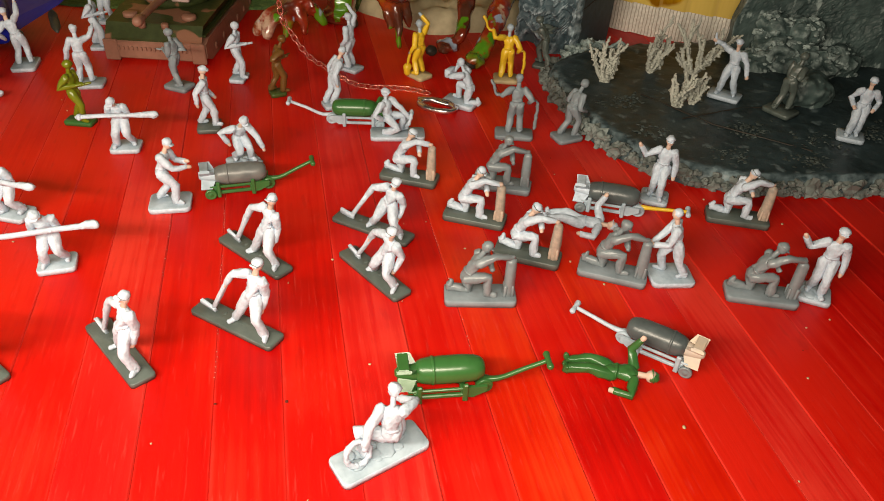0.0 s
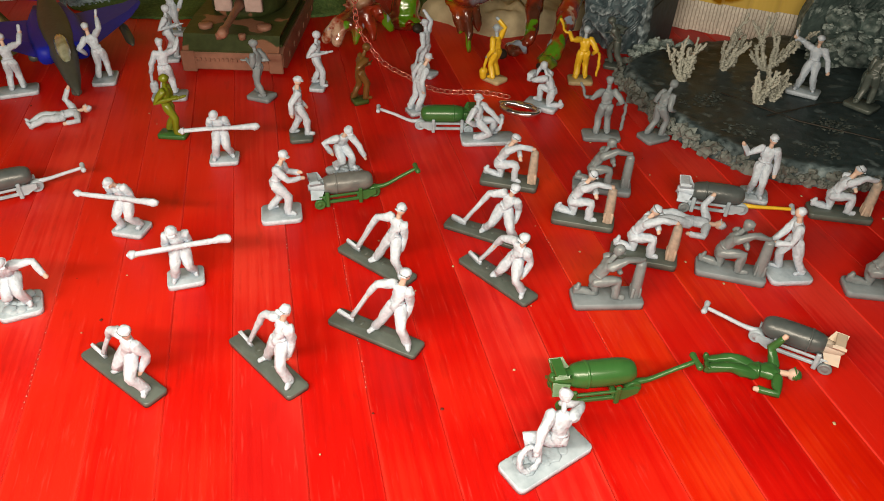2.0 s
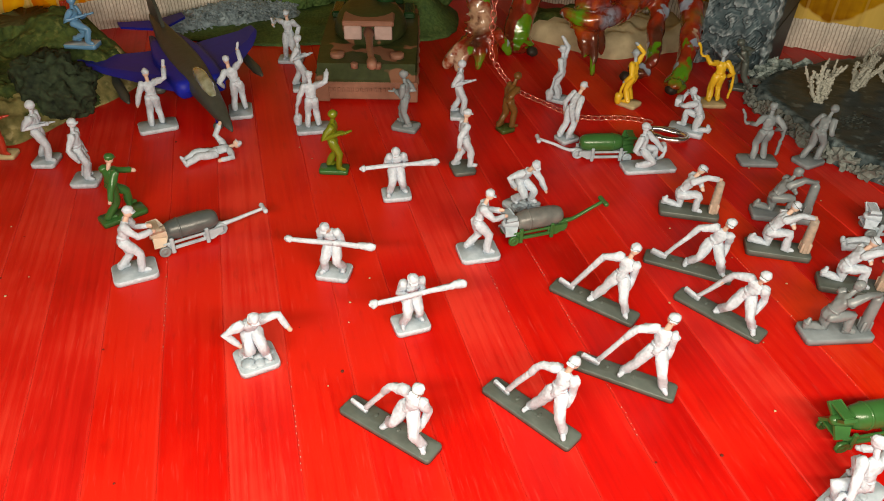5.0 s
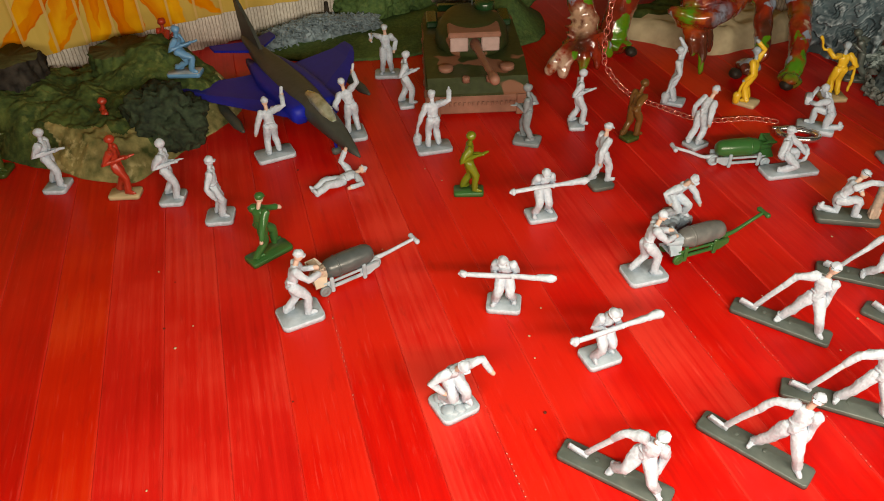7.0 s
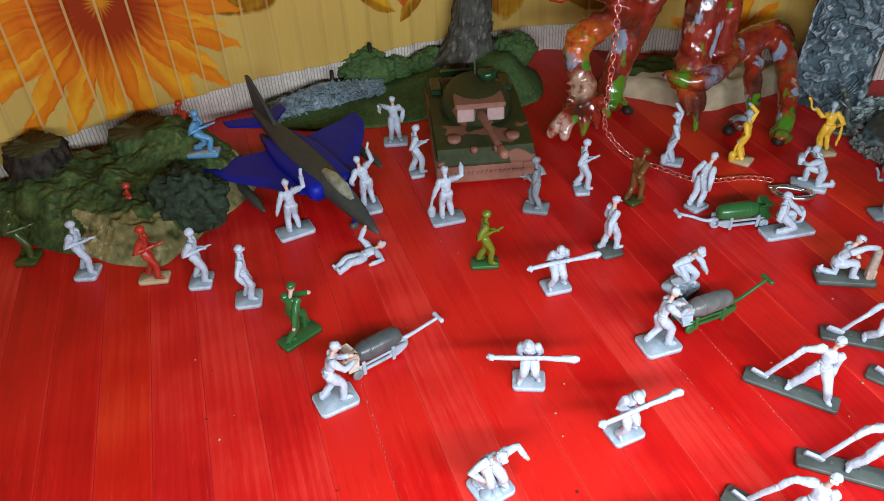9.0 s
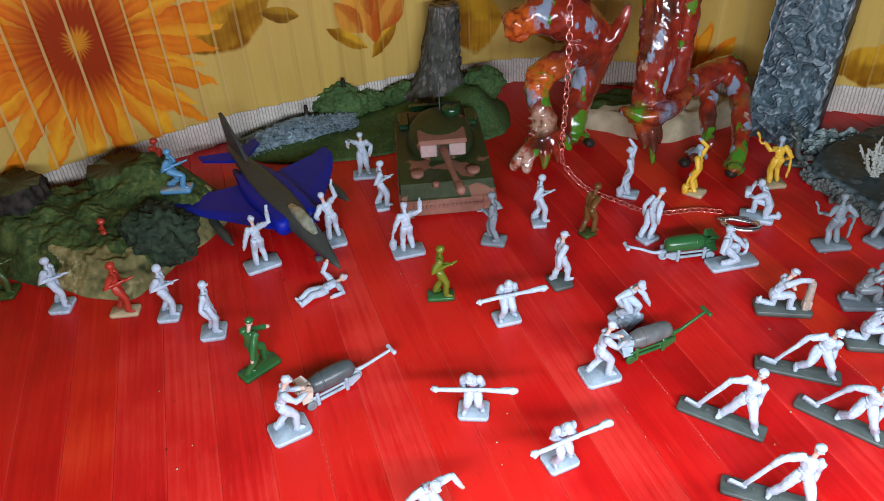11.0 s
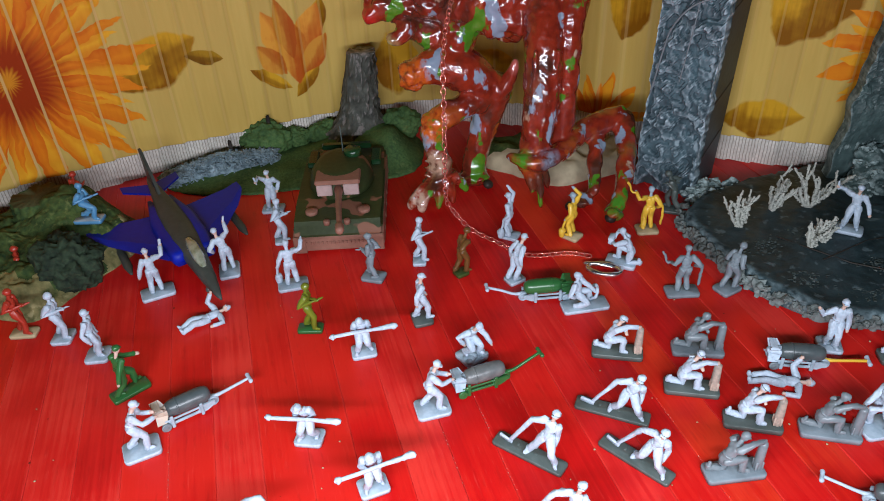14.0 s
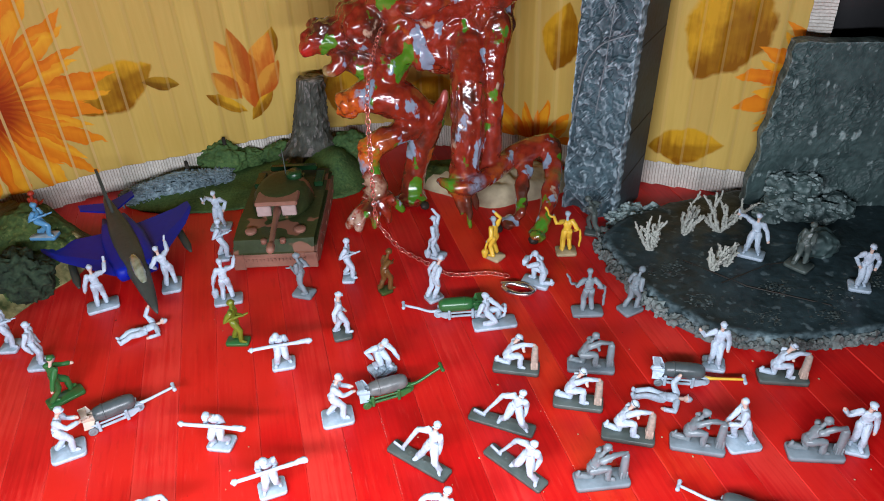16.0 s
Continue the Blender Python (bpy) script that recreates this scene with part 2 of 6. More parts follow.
# ---- toy figures: x to the figure's right, y ahead, z up from the base's top ----
def figure(name, at, turn, pelvis=(0, 0, 11), chest=(0, 0.3, 16), head=(0, 0.8, 20), feet=((-2, -0.5, 0.8), (2, 0.8, 0.8)),
           fists=((-3.6, 1.0, 10.5), (3.6, 1.0, 10.5)), knees=((0, 1, 0), (0, 1, 0)), elbows=((-0.6, -1, 0), (0.6, -1, 0)),
           base=(10, 10), base_off=(0, 0), thick=1.5, mats=(WHITE, PALE, SKIN, WHITE), cap=True, extra=None, shoulders=0.0, hips=0.0,
           label="", group="toy figures", z=0.0, tilt=(0, 0), bare_fists=True, helmet=False, toes=None, rough_base=False):
    """One moulded figure with its base, a single mesh."""
    bm = bmesh.new()
    t = thick if base else 0.0
    up = Vector((0, 0, t))
    if base:
        w, h = base
        slab(bm, base_off[0] - w / 2, base_off[0] + w / 2, base_off[1] - h / 2, base_off[1] + h / 2, 0, t, 1, min(w, h) * 0.17)
        if mats[1] == PALE:
            for f in bm.faces:
                f.material_index = 1 if f.calc_center_median().z > t - 0.1 else 3
        if rough_base:
            for _ in range(14):
                q = Vector((base_off[0] + rnd.uniform(-w, w) * 0.36, base_off[1] + rnd.uniform(-h, h) * 0.36, t))
                ball(bm, q, rnd.uniform(0.9, 2.0), 1, 8, (1, rnd.uniform(0.6, 1.2), 0.24 if rough_base == 1 else rnd.uniform(0.4, 0.8)))
    pel, che, hea = (Vector(v) + up for v in (pelvis, chest, head))
    turnc = Matrix.Rotation(radians(shoulders), 3, "Z")
    spine = (che - pel).normalized()
    side = (turnc @ Vector((1, 0, 0)))
    side = (side - spine * side.dot(spine)).normalized()
    fwd = spine.cross(side)
    # trunk: oval rings from the seat to the shoulders
    rings = []
    for f, wx, wy in ((-0.34, 1.0, 0.9), (-0.2, 1.75, 1.35), (0.05, 1.88, 1.45), (0.16, 1.86, 1.46), (0.3, 1.78, 1.4), (0.45, 1.92, 1.48), (0.7, 2.2, 1.55), (0.92, 2.42, 1.44), (1.08, 2.2, 1.2), (1.18, 1.3, 0.9), (1.26, 0.55, 0.55)):
        c = pel + (che - pel) * f
        s = Vector((1, 0, 0)).lerp(side, max(0.0, min(1.0, f)))
        s = (s - spine * s.dot(spine)).normalized()
        w2 = spine.cross(s)
        rings.append([c + s * wx * math.cos(2 * math.pi * k / 16) + w2 * wy * math.sin(2 * math.pi * k / 16) for k in range(16)])
    loft(bm, rings, 0)
    # belt and collar
    c = pel + (che - pel) * 0.22
    loft(bm, [[c + spine * dz + (side * math.cos(a) * 1.9 + fwd * math.sin(a) * 1.5) for a in (2 * math.pi * k / 12 for k in range(12))] for dz in (-0.35, 0.35)], 0)
    top = che + spine * 1.0
    tube(bm, [top, hea - (hea - top).normalized() * 0.8], [0.72, 0.66], 2, 8)
    look_way = (fwd - spine * 0.15).normalized()
    crown = (hea - top).normalized()
    ball(bm, hea, 1.34, 2, 12, (0.88, 1.0, 1.15))
    ball(bm, hea + look_way * 1.2 - crown * 0.1, 0.25, 2, 6)
    if helmet:
        ball(bm, hea + crown * 0.25, 1.6, 3, 12, (0.96, 1.06, 0.92))
    elif cap:
        ball(bm, hea + crown * 0.5 - look_way * 0.1, 1.42, 3, 12, (0.95, 1.04, 0.86))
        tube(bm, [hea + look_way * 1.35 + side * -0.5 + crown * 0.42, hea + look_way * 1.35 + side * 0.5 + crown * 0.42], 0.55, 3, 8, 0.3, crown)
        loft(bm, [[hea + crown * z - look_way * 0.08 + side * math.cos(a) * r + look_way * math.sin(a) * r for a in (2 * math.pi * k / 14 for k in range(14))] for z, r in ((0.44, 1.3), (0.46, 1.46), (0.6, 1.46), (0.62, 1.3))], 5 if len(mats) > 5 else 3)
    else:
        ball(bm, hea + crown * 0.28 - look_way * 0.25, 1.36, 3, 10, (0.93, 0.98, 0.95))
    # legs
    for i, sgn in enumerate((-1, 1)):
        hip = pel + Matrix.Rotation(radians(hips), 3, 'Z') @ Vector((sgn * 1.0, 0, -0.5))
        foot = Vector(feet[i]) + up
        k = knee(hip, foot, 5.4, 5.1, knees[i])
        tube(bm, [hip, hip.lerp(k, 0.5), k, k.lerp(foot, 0.45), foot], [1.5, 1.42, 1.14, 1.1, 0.96], 0, 14)
        ball(bm, foot + Vector((0, 0, 0.75)), 1.05, 0, 8, (1, 1, 0.5))
        toe = Vector(toes[i]) if toes else Vector((0.25 * sgn, 1, 0))
        toe = toe.normalized()
        tube(bm, [foot - toe * 0.4 + Vector((0, 0, -0.15)), foot + toe * 1.0 + Vector((0, 0, -0.2)), foot + toe * 2.0 + Vector((0, 0, -0.3))], [0.75, 0.72, 0.55], 0, 8)
    # arms
    ends = []
    for i, sgn in enumerate((-1, 1)):
        sh = che + side * sgn * 2.2 + spine * 0.25
        hand = Vector(fists[i]) + up
        el = knee(sh, hand, 4.4, 4.2, elbows[i])
        reach = sh + (hand - sh).normalized() * min((hand - sh).length, 8.6)
        tube(bm, [sh, sh.lerp(el, 0.5), el, el.lerp(reach, 0.88)], [1.2, 1.08, 0.9, 0.76], 0, 12)
        tube(bm, [el.lerp(reach, 0.85), reach + (reach - el).normalized() * 0.7], [0.66, 0.6], 2 if bare_fists else 0, 8)
        ends.append(reach)
    if extra:
        extra(bm, ends, up)
    upper = {e for f in bm.faces if f.material_index == 0 and min(v.co.z for v in f.verts) > t + 0.05 for e in f.edges if 0.35 < e.calc_length() < 4}
    bmesh.ops.subdivide_edges(bm, edges=list(upper), cuts=1, smooth=0.35, use_grid_fill=True)
    seed = rnd.uniform(0, 50)
    bm.normal_update()
    normals = {v: v.normal.copy() if v.link_faces and v.link_faces[0].material_index == 0 else Vector() for v in bm.verts}
    for v in bm.verts:
        if v.co.z > t + 0.05:
            fold = max(0.0, 1 - 5 * abs(wobble((v.co.x, v.co.y, v.co.z * 0.7), 2.6, seed + 11)))
            v.co -= normals[v] * 0.24 * fold
            v.co += Vector((wobble(v.co, 1.6, seed), wobble(v.co, 1.6, seed + 3), wobble(v.co, 1.6, seed + 7))) * 0.22 + Vector((wobble(v.co, 0.85, seed), wobble(v.co, 0.85, seed + 3), wobble(v.co, 0.85, seed + 5))) * 0.18
    ob = link_mesh(name, bm, mats)
    ob.matrix_basis = place(at[0], at[1], z, turn, *tilt)
    tagged(ob, label, "toy figure", group)
    return ob


# ---- the table: red boards side by side, their grain running away from the camera ----
table = tagged(new("floor"), "red stained narrow boards laid side by side", "floor", kind="structure")
SEAMS = [-188.7 + 14.85 * k for k in range(-14, 18)] + [78.2, 91.0, 104.2, 118.4, 133.3] + [133.3 + 14.6 * k for k in range(1, 16)]
ORANGE_BOARDS, PINK_BOARDS = (-1, 15, 17), (-4, 0, 1, 2, 5, 9, 13, 19)
bm = bmesh.new()
box(bm, (0, 0, -1.5), (14.82, 900, 3.0), bevel=0.28)
first = link_mesh("plank", bm, BOARD, table, smooth=False)
boards = {}
for kind, mat in (("red", BOARD), ("orange", BOARD_ORANGE), ("pink", BOARD_PINK)):
    boards[kind] = first.data if kind == "red" else first.data.copy()
    boards[kind].materials[0] = mat
for i, (s0, s1) in enumerate(zip(SEAMS, SEAMS[1:])):
    k = i - 14
    data = boards["orange" if k in ORANGE_BOARDS else "pink" if k in PINK_BOARDS else "red"]
    ob = first if i == 0 else new("plank", data)
    ob.parent = table
    ob.matrix_basis = pose(0, 0, 0, 0, 0, 15) @ place((s0 + s1) / 2, 300, rnd.uniform(-0.25, 0.0), 0, 0, rnd.uniform(-0.5, 0.5)) @ Matrix.Diagonal(((s1 - s0 + 0.02) / 14.82, 1, 1, 1))


# ---- varnish beads along some joints, and crumbs on the boards ----
bm = bmesh.new()
tilt15 = Matrix.Rotation(radians(15), 4, "Z")
for k, y0, y1 in ((4, 180, 222), (6, 132, 170), (10, 160, 190), (11, 128, 202), (15, 128, 200)):
    y = y0
    while y < y1:
        y += rnd.choice((1.3, 1.5, 1.7, 2.0, 6.0))
        c = tilt15 @ Vector((-188.7 + 14.85 * k + rnd.gauss(0, 0.1), y, 0.03))
        ball(bm, c, rnd.uniform(0.08, 0.17), 0, 6, (1, 1.3, 0.6))
tagged(link_mesh("varnish_beads", bm, material("clear_varnish", (0.85, 0.55, 0.5), 0.1, coat=1.0)), "tiny hardened varnish beads along the board joints", "varnish beads", kind="stuff")
bm = bmesh.new()
for _ in range(80):
    c = (rnd.uniform(-240, 110), rnd.uniform(80, 250), 0.12)
    r = rnd.uniform(0.16, 0.42)
    ball(bm, c, r, rnd.choice((0, 0, 1)), 6, (1, rnd.uniform(0.6, 1.4), 0.5))
tagged(link_mesh("crumbs", bm, (TAN, material("dark_crumb", (0.12, 0.02, 0.01), 0.7))), "pale and dark crumbs scattered on the boards", "crumbs", kind="stuff")


# ---- the printed curtain behind, and its braid ----
CURTAIN_LINE = [(-420, 150), (-385, 220), (-348, 280), (-312, 323), (-276, 350), (-237, 372), (-190, 390), (-115, 415), (-50, 413), (20, 380), (67, 352), (113, 338), (170, 322), (240, 318), (330, 330)]


def spline(points, step):
    """Even steps along a smooth line through points."""
    pts = [Vector((*p, 0)) if len(p) == 2 else Vector(p) for p in points]
    out = []
    for i in range(len(pts) - 1):
        a, b, c, d = pts[max(i - 1, 0)], pts[i], pts[i + 1], pts[min(i + 2, len(pts) - 1)]
        for k in range(24):
            t = k / 24
            out.append(0.5 * (2 * b + (c - a) * t + (2 * a - 5 * b + 4 * c - d) * t * t + (3 * b - a - 3 * c + d) * t ** 3))
    out.append(pts[-1])
    even, left = [out[0]], step
    for a, b in zip(out, out[1:]):
        d = (b - a).length
        while left <= d:
            even.append(a.lerp(b, left / d))
            left += step
        left -= d
    return even


LINE = [p for p in spline(CURTAIN_LINE, 1.5) if p.x < 134]


def hung(z0, z1, out, rows, fold):
    """A strip of cloth along LINE from z0 to z1, out mm in front of it, with shallow folds."""
    bm = bmesh.new()
    uv = bm.loops.layers.uv.new("cloth")
    grid = []
    for j in range(rows + 1):
        row = []
        for i, p in enumerate(LINE):
            d = (LINE[min(i + 1, len(LINE) - 1)] - LINE[max(i - 1, 0)]).normalized()
            nrm = Vector((d.y, -d.x, 0))
            s = i * 1.5
            z = z0 + (z1 - z0) * j / rows
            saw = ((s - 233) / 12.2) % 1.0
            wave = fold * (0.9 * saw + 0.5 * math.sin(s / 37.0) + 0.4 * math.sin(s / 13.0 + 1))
            row.append(bm.verts.new(p + nrm * (out + wave) + Vector((0, 0, z))))
        grid.append(row)
    for j in range(rows):
        for i in range(len(LINE) - 1):
            f = bm.faces.new((grid[j][i], grid[j][i + 1], grid[j + 1][i + 1], grid[j + 1][i]))
            for loop, (a, b) in zip(f.loops, ((i, j), (i + 1, j), (i + 1, j + 1), (i, j + 1))):
                loop[uv].uv = (a * 1.5 / 1000, (z0 + (z1 - z0) * b / rows) / 1000)
    return bm


class Graph:
    """Short hand for arithmetic in a node tree."""

    def __init__(self, tree):
        self.n, self.l = tree.nodes, tree.links

    def op(self, kind, *args):
        node = self.n.new("ShaderNodeMath")
        node.operation = kind
        for k, a in enumerate(args):
            if isinstance(a, (int, float)):
                node.inputs[k].default_value = a
            else:
                self.l.new(a, node.inputs[k])
        return node.outputs[0]

    def ramp(self, value, low, high):
        node = self.n.new("ShaderNodeMapRange")
        node.inputs["From Min"].default_value, node.inputs["From Max"].default_value = low, high
        self.l.new(value, node.inputs[0])
        return node.outputs[0]

    def mix(self, f, a, b):
        node = self.n.new("ShaderNodeMix")
        node.data_type = "RGBA"
        for key, v in (("A", a), ("B", b)):
            if isinstance(v, tuple):
                node.inputs[key].default_value = (*v, 1)
            else:
                self.l.new(v, node.inputs[key])
        self.l.new(f, node.inputs[0])
        return node.outputs[2]

    def noise(self, vector, scale, detail=3, stretch=None):
        if stretch:
            m = self.n.new("ShaderNodeMapping")
            m.inputs["Scale"].default_value = stretch
            self.l.new(vector, m.inputs[0])
            vector = m.outputs[0]
        node = self.n.new("ShaderNodeTexNoise")
        node.inputs["Scale"].default_value, node.inputs["Detail"].default_value = scale, detail
        self.l.new(vector, node.inputs["Vector"])
        return node.outputs[0]


def printed_cloth():
    """Cream cloth with a sunflower print and painted fold light; u runs along the hem, v up, in metres."""
    m = bpy.data.materials.new("sunflower_cloth")
    m.use_nodes = True
    g = Graph(m.node_tree)
    b = g.n["Principled BSDF"]
    b.inputs["Roughness"].default_value, b.inputs["Specular IOR Level"].default_value = 0.55, 0.12
    uv = g.n.new("ShaderNodeUVMap")
    uv.uv_map = "cloth"
    sep = g.n.new("ShaderNodeSeparateXYZ")
    g.l.new(uv.outputs[0], sep.inputs[0])
    u, v = (g.op("MULTIPLY", sep.outputs[k], 1000.0) for k in (0, 1))
    warp = g.noise(uv.outputs[0], 70, 3)
    grain = g.noise(uv.outputs[0], 1.0, 4, (420, 30, 1))
    broad = g.noise(uv.outputs[0], 9, 2)
    colour = g.mix(g.ramp(g.op("ADD", g.op("MULTIPLY", grain, 0.6), broad), 0.4, 1.2), (0.52, 0.35, 0.07), (0.69, 0.495, 0.13))
    # shading of the folds painted in, one flat tone to each
    pleat_shade = g.op("SINE", g.op("MULTIPLY", g.op("FLOOR", g.op("DIVIDE", g.op("SUBTRACT", u, 232.2), 12.2)), 2.7))
    colour = g.mix(g.op("MULTIPLY", g.ramp(pleat_shade, -1, 1), 0.4), colour, (0.5, 0.33, 0.085))
    # leaves: centre, half length, half width, turn, tone
    petal, gold = ((0.54, 0.11, 0.006), (0.75, 0.34, 0.035)), ((0.26, 0.1, 0.0), (0.66, 0.36, 0.012))
    for cu, cv, a, w, deg, tone, (low, high) in (
            (302, 60, 25, 14, 25, 0.95, gold), (327, 59, 10, 4.2, -14, 0.6, gold), (432, 38, 15, 20, 0, 1.0, gold), (482, 34, 20, 11, 20, 1.0, gold), (564, 76, 19, 11, 80, 0.95, gold),
            (636, 25, 20, 10.5, 8, 0.95, gold), (648, 90, 30, 20, 65, 0.95, gold), (390, 70, 11, 5, 75, 0.85, gold), (360, 40, 13, 4, -35, 1.0, gold), (380, 36, 12, 4, 50, 1.0, gold), (170, 45, 20, 12, -20, 0.9, gold), (520, 80, 18, 9, 10, 0.9, gold),
            (367, 60, 19, 8, 112, 1.0, petal), (383, 60, 19, 8, 68, 1.0, petal), (375, 52, 17, 8.5, 90, 0.9, petal), (371, 66, 17, 5.5, 100, 0.8, petal), (386, 50, 13, 6, 55, 0.85, petal), (362, 50, 12, 6, 128, 0.85, petal)):
        c, s = math.cos(radians(deg)), math.sin(radians(deg))
        du, dv = g.op("SUBTRACT", u, cu), g.op("SUBTRACT", v, cv)
        x = g.op("ADD", g.op("MULTIPLY", du, c / a), g.op("MULTIPLY", dv, s / a))
        y = g.op("ADD", g.op("MULTIPLY", du, -s / w), g.op("MULTIPLY", dv, c / w))
        r = g.op("ADD", g.op("ADD", g.op("MULTIPLY", x, x), g.op("ABSOLUTE", y)), g.op("MULTIPLY", warp, 0.65))
        streak = g.op("MULTIPLY", g.op("ADD", warp, g.op("MULTIPLY", grain, 0.6)), 1.2)
        vein = g.ramp(g.op("ADD", g.op("MULTIPLY", y, 0.34), g.op("ADD", g.op("MULTIPLY", x, 0.22), streak)), 0.66, 1.2)
        rib = g.op("MULTIPLY", g.ramp(g.op("ABSOLUTE", g.op("ADD", y, g.op("MULTIPLY", warp, 0.5))), 0.42, 0.2), 0.5)
        leaf = g.mix(rib, g.mix(vein, tuple(k * tone for k in low), tuple(k * tone for k in high)), tuple(k * tone * 0.9 for k in low))
        colour = g.mix(g.ramp(r, 1.36, 1.24), colour, leaf)
    # blooms: centre, radius, petals, heart
    for cu, cv, size, count, heart in ((235, 65, 58, 21, 0.36), (550, 4, 31, 15, 0.3), (703, 62, 40, 17, 0.4)):
        du, dv = g.op("SUBTRACT", u, cu), g.op("SUBTRACT", v, cv)
        r = g.op("DIVIDE", g.op("SQRT", g.op("ADD", g.op("MULTIPLY", du, du), g.op("MULTIPLY", dv, dv))), size)
        angle = g.op("ADD", g.op("ARCTAN2", dv, du), g.op("MULTIPLY", warp, 0.22))
        for layer, (many, phase, length, low, high) in enumerate(((count, 0.0, 1.14, (0.56, 0.08, 0.0), (0.76, 0.26, 0.004)), (count - 2, 0.45, 1.04, (0.62, 0.13, 0.0), (0.82, 0.42, 0.015)), (count + 3, 0.8, 0.82, (0.58, 0.09, 0.0), (0.78, 0.25, 0.004)))):
            turn = g.op("ADD", g.op("MULTIPLY", angle, many / (2 * math.pi)), phase + 40)
            off = g.op("ABSOLUTE", g.op("SUBTRACT", g.op("FRACT", turn), 0.5))
            uneven = g.op("MULTIPLY", g.op("SINE", g.op("MULTIPLY", g.op("FLOOR", turn), 2.4)), 0.09)
            edge = g.op("SUBTRACT", g.op("ADD", uneven, length), g.op("MULTIPLY", g.op("POWER", g.op("MULTIPLY", off, 2.0), 1.15), 0.55))
            shade = g.ramp(g.op("SUBTRACT", g.op("ADD", g.op("MULTIPLY", off, 1.2), g.op("ADD", g.op("MULTIPLY", g.op("SINE", g.op("MULTIPLY", angle, many * 3.7)), 0.05), g.op("ADD", g.op("MULTIPLY", grain, 0.3), g.op("MULTIPLY", warp, 0.8)))), g.op("MULTIPLY", r, 0.3)), 1.05, 0.15)
            colour = g.mix(g.ramp(g.op("SUBTRACT", edge, r), -0.012, 0.02), colour, g.mix(shade, low, high))
        rough = g.op("ADD", r, g.op("MULTIPLY", g.op("SINE", g.op("MULTIPLY", angle, count * 2.0)), 0.03))
        colour = g.mix(g.ramp(g.op("ADD", rough, g.op("MULTIPLY", warp, 0.2)), heart * 1.7, heart * 0.95), colour, (0.3, 0.03, 0.0))
        colour = g.mix(g.ramp(g.op("ADD", r, g.op("ADD", g.op("MULTIPLY", g.op("SINE", g.op("MULTIPLY", angle, count * 1.0)), 0.02), g.op("MULTIPLY", warp, 0.2))), heart * 0.62, heart * 0.42), colour, (0.6, 0.24, 0.008))
    # highlights on the fold ridges, painted as pale upright lines over the print
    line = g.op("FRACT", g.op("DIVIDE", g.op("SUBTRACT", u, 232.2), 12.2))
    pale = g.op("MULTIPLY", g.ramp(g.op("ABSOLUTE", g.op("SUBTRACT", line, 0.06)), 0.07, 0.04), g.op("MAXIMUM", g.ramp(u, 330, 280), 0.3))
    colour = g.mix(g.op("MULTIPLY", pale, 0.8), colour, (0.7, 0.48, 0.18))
    g.l.new(colour, b.inputs["Base Color"])
    bump = g.n.new("ShaderNodeBump")
    bump.inputs["Strength"].default_value, bump.inputs["Distance"].default_value = 0.3, 0.0003
    g.l.new(grain, bump.inputs["Height"]), g.l.new(bump.outputs[0], b.inputs["Normal"])
    return m


CLOTH = printed_cloth()


def ribbed():
    m = material("braid_cloth", (0.82, 0.78, 0.7), 0.45, var=0.2, scale=900, bump=0.5)
    g = Graph(m.node_tree)
    b = g.n["Principled BSDF"]
    uv = g.n.new("ShaderNodeUVMap")
    uv.uv_map = "cloth"
    sep = g.n.new("ShaderNodeSeparateXYZ")
    g.l.new(uv.outputs[0], sep.inputs[0])
    # ribs drawn by colour alone: the shade in their grooves is painted darker
    wave = g.op("ABSOLUTE", g.op("SINE", g.op("ADD", g.op("MULTIPLY", sep.outputs[0], 2000.0), g.op("MULTIPLY", g.noise(uv.outputs[0], 300, 2), 2.0))))
    colour = g.mix(g.ramp(wave, 0.15, 0.6), (0.34, 0.3, 0.24), b.inputs["Base Color"].links[0].from_socket)
    g.l.new(colour, b.inputs["Base Color"])
    return m


BRAID = ribbed()
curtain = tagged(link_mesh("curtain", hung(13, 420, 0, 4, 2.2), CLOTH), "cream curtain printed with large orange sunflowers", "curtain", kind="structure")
tagged(link_mesh("braid", hung(0, 14, 0.8, 3, 2.2), BRAID), "pale ribbed braid along the curtain's foot", "braid", kind="structure")
bm = bmesh.new()
uv = bm.loops.layers.uv.new("cloth")
rail = LINE[-8:]
rows = [[bm.verts.new((p.x, p.y - 2.6 + 0.5 * wobble((i, 0, k), 3, 2), 10 + 1.5 * k)) for i, p in enumerate(rail)] for k in range(200)]
for k in range(199):
    for i in range(len(rail) - 1):
        f = bm.faces.new((rows[k][i], rows[k][i + 1], rows[k + 1][i + 1], rows[k + 1][i]))
        for loop, (a, c) in zip(f.loops, ((k, i), (k, i + 1), (k + 1, i + 1), (k + 1, i))):
            loop[uv].uv = (a * 0.0015, c * 0.0015)
tagged(link_mesh("braid", bm, BRAID), "pale ribbed braid down the curtain's side hem", "braid", kind="structure")


# ---- figures ----
def rifle(bm, ends, up):
    a, b = ends
    d = (a - b).normalized() if (a - b).length > 1 else Vector((0, 1, 0))
    tube(bm, [b - d * 2.2, b, a, a + d * 2.6], [0.5, 0.55, 0.42, 0.26], 0, 7)


